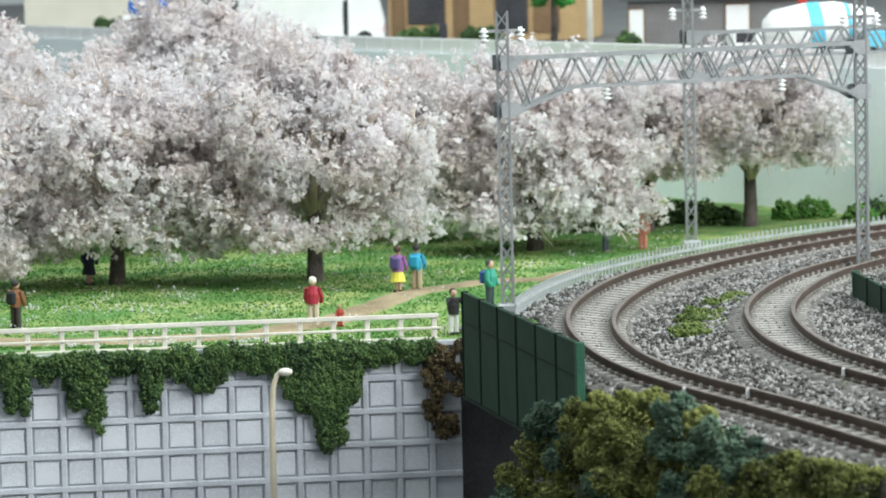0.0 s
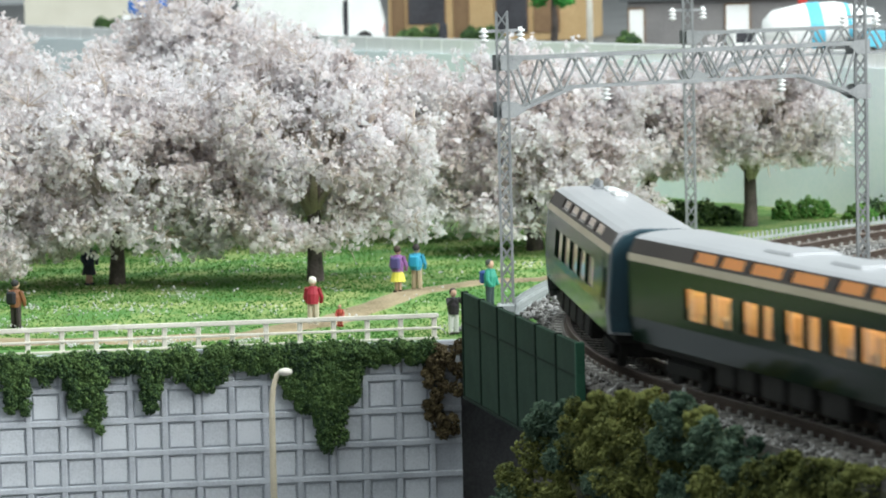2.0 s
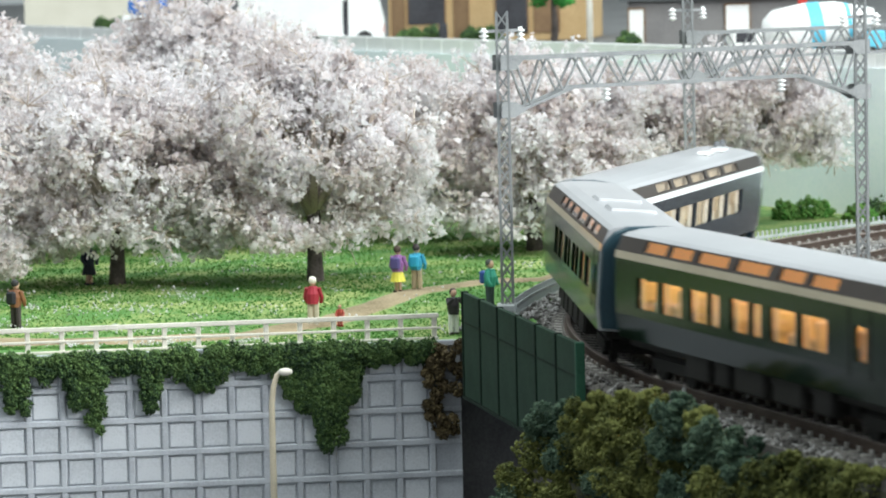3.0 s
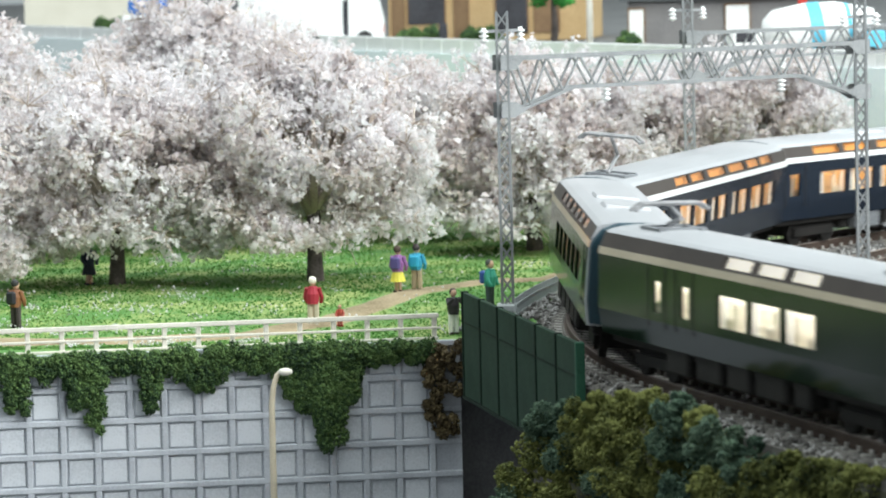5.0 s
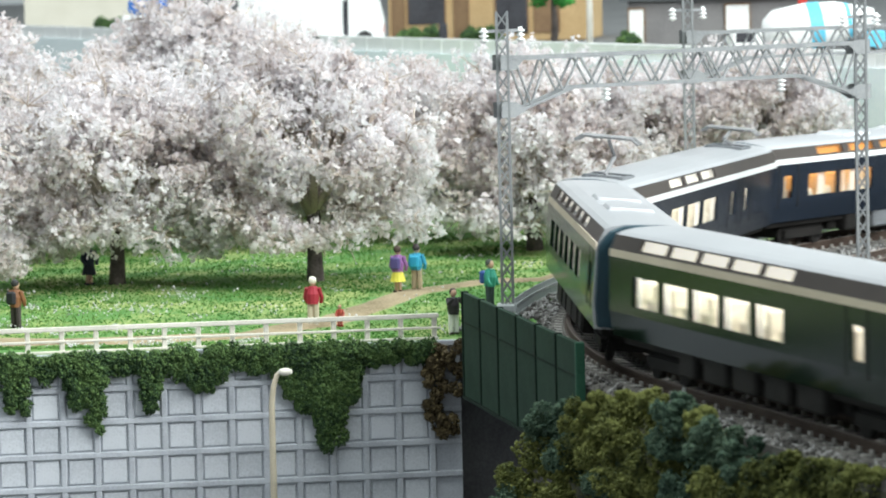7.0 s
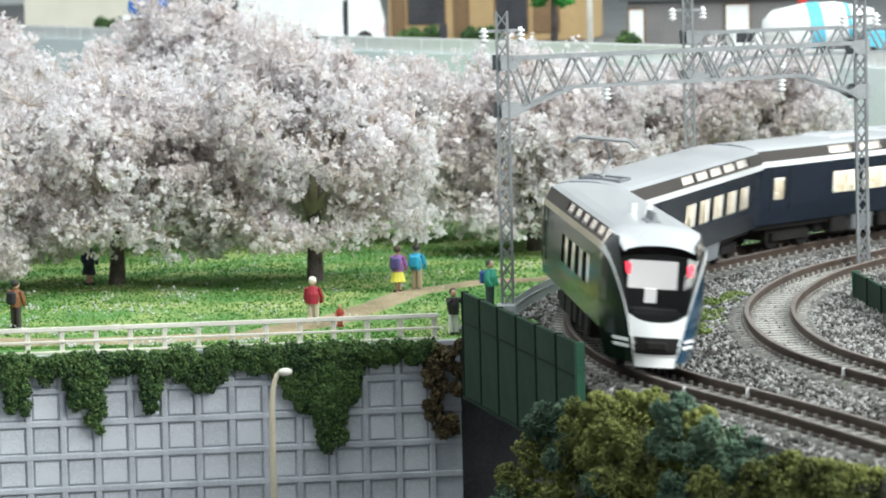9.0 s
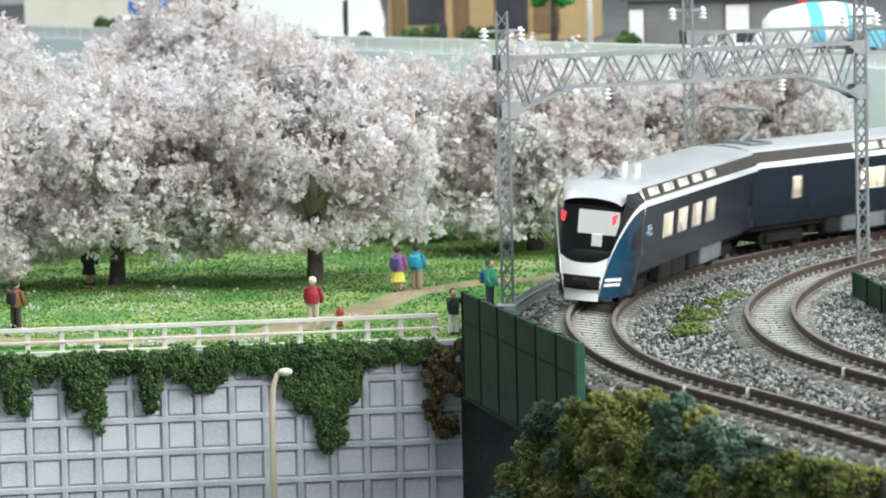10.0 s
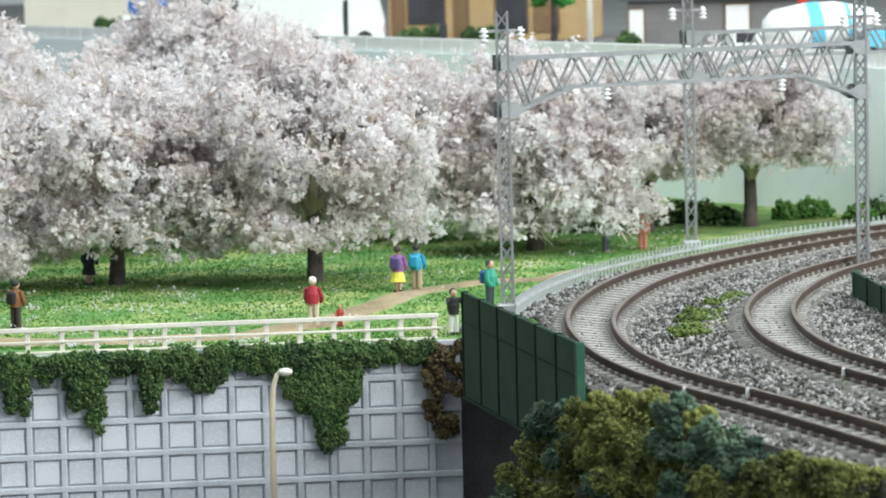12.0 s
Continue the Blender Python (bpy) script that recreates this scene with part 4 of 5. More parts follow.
def make_upper_street():
    make_back_wall()
    make_box_truck(-44, 1458, -2)
    make_house(-19, 1500, -8, 78, 50, 34, M_TAN, M_DARKROOF, "tan and brown timber house with dark openings", openings=(
        (2, 6, 0, 22, M_BROWNW, "pillar"), (8, 22, 7, 22, M_DARKWIN, "window"), (26, 31, 0, 20, M_BROWNW, "door"), (42, 54, 3, 22, M_DARKWIN, "window"), (57, 66, 3, 22, M_BROWNW, "shutter")))
    make_house(66, 1350, -6, 60, 40, 17, M_GREYB, M_DARKROOF, "dark grey storehouse with white doors", openings=((0.5, 5.5, 0, 14, M_WHITE2, "door"), (34, 42, 0, 15, M_WHITE2, "door")))
    make_house(-190, 1790, -6, 62, 50, 40, M_PALEWALL, M_DARKROOF, "cream rendered house with a dark corner post", openings=((58, 61, 0, 30, M_GREYB, "pillar"),))
    make_mixer(112, 1183, 4)
    rng = np.random.default_rng(4)
    for x, y, w, z, r, mt, lab in ((-15, 1480, 14, 4, 3.0, M_IVY, "low dark green hedge"), (10, 1482, 16, 4, 3.0, M_IVY, "low dark green hedge"), (63, 1345, 5, 4, 3.5, M_IVY, "small green hedge"), (-152, 1745, 14, 5, 4.0, M_IVY, "low dark green hedge")):
        cs = [(x + rng.uniform(0, w), y + rng.uniform(-1, 1), UP + rng.uniform(1, z), r) for k in range(9)]
        pts, sz = cluster(rng, cs, 160, (0.5, 1.0))
        v, f = tufts(rng, pts, sz)
        solid("hedge", tuft_mesh("hedge", v, f, mt), None, lab + " before a house", "hedge", "hedges of the upper street", kind="stuff")
    t = thing("tree", at(43, 1440, UP), "small vivid green model tree on the upper street", "tree")
    part("trunk", Build().tube([(0, 0, 0), (0.3, 0, 7), (0, 0, 15), (0, 0, 22)], [1.6, 1.2, 1.0, 0.6], 8), M_BARK, t)
    pts, sz = cluster(rng, [(rng.uniform(-6, 6), rng.uniform(-5, 5), 19 + rng.uniform(-2, 9), 4.5) for k in range(12)], 160, (0.5, 1.1))
    v, f = tufts(rng, pts, sz)
    part("crown", tuft_mesh("crown", v, f, M_LEAF), None, t, "vivid green leaves", kind="stuff")
    solid("lamp_post", Build().tube([(0, 0, 0), (0, 0, 40)], 1.2, 10), M_CREAM, "plain cream post beside the house", "post", m=at(55.5, 1420, UP))
    solid("post_box", Build().box(-1.6, -1.6, 0, 1.6, 1.6, 8, bevel=0.6), M_DARKWIN, "dark post standing before the tan house", "post", m=at(2, 1470, UP))
    v = thing("van", at(-122, 1655, UP, 0, 0, -5), "white van with a blue upper body on the street", "van")
    part("lower_body", Build().box(-12, -5, 1.5, 12, 5, 10, bevel=1.0), M_WHITE2, v, "white lower body")
    part("upper_body", Build().box(-9, -4.8, 10.2, 9, 4.8, 17, bevel=1.5), M_BLUEP, v, "blue upper body")
    wheels(v, (-7, 7), 4.4, 2.2)
    solid("sign_post", Build().box(-1.5, -1, 0, 1.5, 1, 22, bevel=0.3), M_REDP, "red marker post behind the mixer truck", "post", m=at(122, 1300, UP))


# ---- the train ----
# Outer side: its green stands for warm, dim light on the navy livery.
M_SIDE_OUT = material("navy_paint_warm_dim_lit", (0.006, 0.012, 0.0075), (0.010, 0.019, 0.012), grain=0.6, spots=25, rough=0.14, coat=0.05, spec=0.12)
M_SIDE_IN = material("navy_car_paint", (0.005, 0.010, 0.019), (0.008, 0.015, 0.028), grain=0.6, spots=25, rough=0.22, coat=0.2, spec=0.3)
M_BLUE = material("sapphire_nose_paint", (0.006, 0.048, 0.10), (0.012, 0.082, 0.16), grain=0.6, spots=20, rough=0.2, coat=0.7)


def fade_along(mt, colour, x0, x1):
    """The livery fades from a plain colour to the paint between two distances (m) from the car's middle."""
    nd, ln = mt.node_tree.nodes, mt.node_tree.links
    base = nd["Principled BSDF"].inputs["Base Color"]
    src = base.links[0].from_socket
    tc, sep, ab, mr, mx = nd.new("ShaderNodeTexCoord"), nd.new("ShaderNodeSeparateXYZ"), nd.new("ShaderNodeMath"), nd.new("ShaderNodeMapRange"), nd.new("ShaderNodeMixRGB")
    ab.operation = "ABSOLUTE"
    ln.new(tc.outputs["Object"], sep.inputs[0]), ln.new(sep.outputs["X"], ab.inputs[0]), ln.new(ab.outputs[0], mr.inputs["Value"])
    mr.inputs["From Min"].default_value, mr.inputs["From Max"].default_value = x0, x1
    mx.inputs[1].default_value = (*colour, 1)
    ln.new(mr.outputs[0], mx.inputs[0]), ln.new(src, mx.inputs[2]), ln.new(mx.outputs[0], base)


fade_along(M_BLUE, (0.0065, 0.0125, 0.023), 0.0545, 0.067)
# Outer stripe: the white stripe with warm, dim light put into its colour.
M_STRIPE_OUT = material("white_stripe_warm_dim_lit", (0.40, 0.34, 0.24), (0.52, 0.45, 0.33), grain=0.6, spots=20, rough=0.35)
M_WHITE = material("white_car_paint", (0.82, 0.83, 0.84), (0.90, 0.90, 0.90), grain=0.6, spots=20, rough=0.25, coat=0.4)
M_BAND = material("dark_brown_band", (0.030, 0.022, 0.019), (0.05, 0.038, 0.032), grain=0.6, spots=20, rough=0.55)
M_ROOF = material("pale_grey_roof", (0.40, 0.405, 0.43), (0.47, 0.475, 0.50), grain=0.7, spots=30, rough=0.28, coat=0.3)
M_UNDER = material("black_underframe", (0.008, 0.0075, 0.007), (0.022, 0.020, 0.019), grain=0.7, spots=10, rough=0.7, spec=0.2)
M_EQUIP = material("grey_equipment", (0.11, 0.115, 0.125), (0.20, 0.21, 0.225), grain=0.7, spots=8, rough=0.5)
M_BELLOWS = material("blue_gangway_rubber", (0.006, 0.026, 0.042), (0.010, 0.045, 0.065), grain=0.7, spots=12, rough=0.5)
M_STEELB = material("bright_steel", (0.20, 0.20, 0.21), (0.30, 0.30, 0.31), grain=0.5, spots=5, rough=0.6, metal=0.2)
M_SEAT = material("cream_seat", (0.62, 0.56, 0.44), (0.78, 0.72, 0.60), grain=0.8, spots=6, rough=0.8)
M_CURTAIN = material("white_curtain", (0.74, 0.72, 0.68), (0.86, 0.84, 0.80), grain=0.8, spots=5, rough=0.85)
M_LINING = material("cream_lining", (0.66, 0.63, 0.56), (0.76, 0.73, 0.66), grain=0.8, spots=10, rough=0.8)
M_PANE = glass("tinted_pane", (0.93, 0.93, 0.90))
M_ROOFPANE = glass("roof_pane", (0.85, 0.85, 0.82), rough=0.12)
M_SCREEN = glass("dark_windscreen", (0.42, 0.44, 0.46), rough=0.04)
M_LIGHT_WHITE = glow("white_light_bar", (0.96, 0.98, 1.0), 5.5)
M_LIGHT_DIM = glow("dim_light_bar", (1.0, 0.90, 0.72), 2.4)
M_LIGHT_AMBER = glow("amber_light_bar", (1.0, 0.56, 0.19), 3.0)
GUIDES = {M_LIGHT_WHITE.name: glow("white_light_guide", (1.0, 0.97, 0.90), 0.75), M_LIGHT_DIM.name: glow("dim_light_guide", (0.62, 0.52, 0.40), 0.35), M_LIGHT_AMBER.name: glow("amber_light_guide", (0.80, 0.36, 0.10), 0.55)}
# Not a lamp: emission stands for cabin light on the cab partition.
M_CAB_GLOW = glow("partition_glow_panel", (1.0, 0.98, 0.93), 1.5)
M_MARK = material("pale_blue_mark", (0.35, 0.48, 0.62), (0.45, 0.58, 0.70), rough=0.4)
M_NOSEBLACK = material("black_nose_gloss", (0.008, 0.008, 0.009), (0.016, 0.016, 0.018), grain=0.6, spots=20, rough=0.2, coat=0.4)
M_TAIL = glow("red_tail_lamp", (1.0, 0.03, 0.06), 1.5)

SKIRT, CREASE, SIDE_TOP, STRIPE_TOP, BAND_TOP = (9.0, 7.0), (9.7, 11.5), (9.7, 21.6), (9.45, 22.8), (8.3, 25.4)
WIN_LO, WIN_HI = 13.1, 18.6
HALF = 65.2


def holed_strip(b, p0, p1, lo, hi, x0, x1, holes, side, slot=0):
    """A long strip between two (y, z) edges with window holes between the fractions lo and hi, with reveals."""
    def at_f(f, inset=0.0):
        y, z = p0[0] + (p1[0] - p0[0]) * f, p0[1] + (p1[1] - p0[1]) * f
        return side * (y - inset), z
    edges = [x0] + [e for h in sorted(holes) for e in h] + [x1]

    def quad(xa, xb, fa, fb):
        (ya, za), (yb, zb) = at_f(fa), at_f(fb)
        b.add([(xa, ya, za), (xb, ya, za), (xb, yb, zb), (xa, yb, zb)], [(0, 1, 2, 3) if side < 0 else (3, 2, 1, 0)], slot=slot)
    quad(x0, x1, 0, lo)
    quad(x0, x1, hi, 1)
    for i in range(0, len(edges) - 1, 2):
        quad(edges[i], edges[i + 1], lo, hi)
    for xa, xb in holes:
        for (f0, f1, e0, e1) in ((lo, lo, xa, xb), (hi, hi, xa, xb), (lo, hi, xa, xa), (lo, hi, xb, xb)):
            (ya, za), (yb, zb) = at_f(f0), at_f(f1)
            (yc, zc), (yd, zd) = at_f(f1, 0.6), at_f(f0, 0.6)
            if f0 == f1:
                b.add([(e0, ya, za), (e1, ya, za), (e1, yd, zd), (e0, yd, zd)], [(0, 1, 2, 3)], slot=slot)
            else:
                b.add([(e0, ya, za), (e0, yb, zb), (e0, yc, zc), (e0, yd, zd)], [(0, 1, 2, 3)], slot=slot)


def pane_quad(p0, p1, lo, hi, xa, xb, side, inset):
    pts = []
    for f in (lo, hi):
        y, z = p0[0] + (p1[0] - p0[0]) * f - inset, p0[1] + (p1[1] - p0[1]) * f
        pts.append((side * y, z))
    return Build().add([(xa, pts[0][0], pts[0][1]), (xb, pts[0][0], pts[0][1]), (xb, pts[1][0], pts[1][1]), (xa, pts[1][0], pts[1][1])], [(0, 1, 2, 3) if side < 0 else (3, 2, 1, 0)])


def add_bogie(car, x):
    bo = part("bogie", Build().box(x - 9, -5.8, 2.0, x + 9, 5.8, 5.0, bevel=0.6).box(x - 8.5, -6.6, 2.2, x + 8.5, -5.8, 4.2).box(x - 8.5, 5.8, 2.2, x + 8.5, 6.6, 4.2), M_UNDER, car, "black bogie frame")
    for dx in (-7, 7):
        for side in (1, -1):
            w = Build().tube([(x + dx, side * 4.0, 2.9), (x + dx, side * 5.4, 2.9)], 2.9, 16)
            part("wheel", w, M_UNDER, bo)


def add_pantograph(car, x, raised, face):
    p = part("pantograph", Build().box(x - 5, -4.6, 25.9, x + 5, -3.4, 26.9).box(x - 5, 3.4, 25.9, x + 5, 4.6, 26.9).box(x - 4.5, -4.5, 26.2, x - 3.5, 4.5, 27.1).box(x + 3.5, -4.5, 26.2, x + 4.5, 4.5, 27.1), M_EQUIP, car, "grey single-arm pantograph on the roof")
    for dx, dy in ((-4, -4), (4, -4), (-4, 4), (4, 4)):
        part("insulator", Build().tube([(x + dx, dy, 24.7), (x + dx, dy, 25.2), (x + dx, dy, 26.2)], [0.9, 1.1, 0.7], 8), M_WHITE, p)
    h = 8.0 if raised else 3.6
    k = face
    arm = Build().tube([(x - 3 * k, 0, 27.1), (x + 4 * k, 0, 27.1 + h * 0.45)], 0.5, 6).tube([(x + 4 * k, 0, 27.1 + h * 0.45), (x - 2 * k, 0, 27.1 + h)], 0.4, 6)
    part("arm", arm, M_STEELB, p)
    head = Build()
    for dx in (-1.3, 1.3):
        head.tube([(x - 2 * k + dx, -7.2, 26.3 + h), (x - 2 * k + dx, -5.6, 27.5 + h), (x - 2 * k + dx, 5.6, 27.5 + h), (x - 2 * k + dx, 7.2, 26.3 + h)], 0.4, 6)
    head.box(x - 2 * k - 1.3, -3.2, 27.0 + h, x - 2 * k + 1.3, -2.6, 27.5 + h).box(x - 2 * k - 1.3, 2.6, 27.0 + h, x - 2 * k + 1.3, 3.2, 27.5 + h)
    part("contact_head", head, M_STEELB, p, "bright metal contact strips")


def rounded_roof():
    """Half-profile of the roof from the band's top edge over the ridge."""
    return [(8.3, 25.4), (7.2, 25.95), (5.0, 26.4), (2.5, 26.6), (0, 26.7), (-2.5, 26.6), (-5.0, 26.4), (-7.2, 25.95), (-8.3, 25.4)]


def make_car(label, windows, roof_windows, slits, lamp, nose=0, pantos=(), far=None, mark=None):
    """A car, x forward, y to the outside of the bend. nose: +1 at the front end, -1 at the rear, 0 none."""
    car = thing("train_car", at(0, 0, 0), label, "train car", "cars of the train")
    xa, xb = -HALF, HALF
    if nose > 0:
        xb = HALF - 11
    elif nose < 0:
        xa = -HALF + 11
    wl = (WIN_LO - CREASE[1]) / (SIDE_TOP[1] - CREASE[1])
    wh = (WIN_HI - CREASE[1]) / (SIDE_TOP[1] - CREASE[1])
    holes = [(min(p), max(p)) for p in windows if xa + 1 < min(p) and max(p) < xb - 1]
    rholes = [(min(p), max(p)) for p in roof_windows if xa + 1 < min(p) and max(p) < xb - 1]
    sl = [(min(p), max(p)) for p in slits]
    both = holes
    # the outer side's paint and stripe carry warm dim light in their colours
    for side, paint, stripe, word in ((1, M_SIDE_OUT, M_STRIPE_OUT, "glossy navy, toned green as in warm light,"), (-1, M_SIDE_IN, M_WHITE, "glossy navy blue")):
        holes = both if side > 0 or far is None else [(min(p), max(p)) for p in far]
        b = Build()
        holed_strip(b, CREASE, SIDE_TOP, wl, wh, xa, xb, holes + sl, side)
        holed_strip(b, (SKIRT[0], SKIRT[1]), CREASE, 0.3, 0.6, xa, xb, [], side)
        part("side_wall", b, paint, car, word + " body side")
        b = Build()
        b.add([(xa, side * 9.8, 21.5), (xb, side * 9.8, 21.5), (xb, side * 9.58, 22.85), (xa, side * 9.58, 22.85)], [(0, 1, 2, 3)])
        part("stripe", b, stripe, car, "white stripe toned cream as in warm dim light" if side > 0 else "white stripe")
        b = Build()
        holed_strip(b, STRIPE_TOP, BAND_TOP, 0.16, 0.88, xa, xb, rholes, side)
        part("upper_band", b, M_BAND, car, "dark brown sloping band")
        for p in holes + sl:
            part("window_pane", pane_quad(CREASE, SIDE_TOP, wl, wh, p[0], p[1], side, 0.45), M_PANE, car).visible_shadow = False
        for p in rholes:
            part("roof_window", pane_quad(STRIPE_TOP, BAND_TOP, 0.16, 0.88, p[0], p[1], side, 0.2), M_ROOFPANE, car).visible_shadow = False
        for p in sl:
            m = (p[0] + p[1]) / 2
            d = Build()
            for e in (m - 4.2, m + 4.2):
                d.box(e - 0.18, side * 9.7 - 0.08, 10.5, e + 0.18, side * 9.7 + 0.08, 21.5)
            part("door_seam", d, M_UNDER, car)
    b = Build()
    b.sweep([[(x, y, z) for y, z in rounded_roof()] for x in (xa, (xa + xb) / 2, xb)])
    for e in (xa, xb):
        b.add([(e, 9.0, 7.0), (e, 9.7, 11.5), (e, 9.7, 21.6), (e, 9.45, 22.8)] + [(e, y, z) for y, z in rounded_roof()] + [(e, -9.45, 22.8), (e, -9.7, 21.6), (e, -9.7, 11.5), (e, -9.0, 7.0)], [tuple(range(17))]) if (nose == 0 or (e == xa) != (nose < 0)) else None
    part("roof", b, M_ROOF, car, "pale grey roof", smooth=False)
    for x in (-20, 8):
        part("roof_unit", Build().box(x - 6, -4.6, 26.0, x + 6, 4.6, 27.0, bevel=0.5), M_ROOF, car, "low grey roof unit") if not pantos and nose == 0 else None
    holes = both
    if mark is not None:
        lg = Build()
        for k, (dx, dz, w, h) in enumerate(((0, 3.2, 7, 0.7), (1.5, 1.8, 9, 0.7), (-2, 0.4, 6, 0.6), (4, -0.8, 5, 0.6), (-1, 1.0, 0.7, 4), (3.5, 0.2, 0.7, 3.6))):
            f = mark[1]
            lg.box(mark[0] + dx * f - w * f / 2, -9.78, 15.5 + dz * f - h * f / 2, mark[0] + dx * f + w * f / 2, -9.68, 15.5 + dz * f + h * f / 2)
        part("livery_mark", lg, M_MARK, car, "pale blue livery mark")
    # inside
    b = Build().box(xa + 1, -9.0, 10.6, xb - 1, 9.0, 11.4)
    b.box(xa + 1, -0.4, 11.4, xb - 1, 0.4, 18.6)
    part("cabin_floor", b, M_LINING, car, "cream cabin lining")
    b = Build()
    x = xa + 8
    while x < xb - 8:
        for side in (1, -1):
            b.box(x, min(side * 2.0, side * 7.6), 11.4, x + 4.5, max(side * 2.0, side * 7.6), 14.6, bevel=0.5)
            b.box(x, min(side * 2.0, side * 7.6), 13.0, x + 1.4, max(side * 2.0, side * 7.6), 17.4, bevel=0.4)
        x += 8.7
    part("seating", b, M_SEAT, car, "cream seats", kind="stuff")
    cu = Build()
    for pa, pb in holes:
        for side in (1, -1):
            for i in range(3):
                xx = pa + 0.5 + i * 0.75
                cu.tube([(xx, side * 8.5, WIN_LO - 0.6), (xx, side * 8.5, WIN_HI + 0.5)], 0.45, 5)
            cu.tube([(pb - 0.6, side * 8.5, WIN_LO - 0.6), (pb - 0.6, side * 8.5, WIN_HI + 0.5)], 0.45, 5)
    part("curtains", cu, M_CURTAIN, car, "pale curtains", kind="stuff")
    part("light_bar", Build().box(xa + 4, -5.2, 21.9, xb - 4, 5.2, 22.3), lamp, car, "glowing cabin light bar")
    part("light_guide", Build().box(xa + 4, -7.3, 22.5, xb - 4, 7.3, 25.0, bevel=0.3), GUIDES[lamp.name], car, "dimly glowing clear light guide under the roof")
    # under the floor
    part("underframe", Build().box(xa + 1.5, -7.5, 5.4, xb - 1.5, 7.5, 10.5, bevel=0.4), M_UNDER, car)
    part("equipment_core", Build().box(-33, -5.4, 2.8, 33, 5.4, 5.6, bevel=0.4), M_UNDER, car)
    rng = random.Random(int(abs(windows[0][0]) * 10))
    for side in (1, -1):
        x = -30.0
        while x < 28:
            w = rng.uniform(6, 13)
            part("equipment_box", Build().box(x, min(side * 5.5, side * 8.6), 2.6, x + w, max(side * 5.5, side * 8.6), 7.4, bevel=0.5), M_UNDER if side > 0 or rng.random() < 0.55 else M_EQUIP, car)
            x += w + rng.uniform(1.5, 5)
    for x in (-46, 46):
        add_bogie(car, x)
    # gangways
    for e, s in ((xa, -1), (xb, 1)):
        if nose == s:
            continue
        rows = []
        for k in range(4):
            f = 0.25 if k % 2 else 0.0
            x = e + s * k * 0.55
            prof = [(8.6, 7.5), (9.3, 11.5), (9.4, 21.6), (9.1, 22.7), (7.4, 24.9), (4.8, 26.1), (0, 26.5), (-4.8, 26.1), (-7.4, 24.9), (-9.1, 22.7), (-9.4, 21.6), (-9.3, 11.5), (-8.6, 7.5)]
            rows.append([(x, y * (1 - 0.02 * (k % 2)), z + 0.25 - f) for y, z in prof])
        part("gangway", Build().sweep(rows, cap=True), M_BELLOWS, car, "dark blue rubber gangway bellows")
    for x, up, face in pantos:
        add_pantograph(car, x, up, face)
    if nose:
        add_nose(car, nose)
    return car


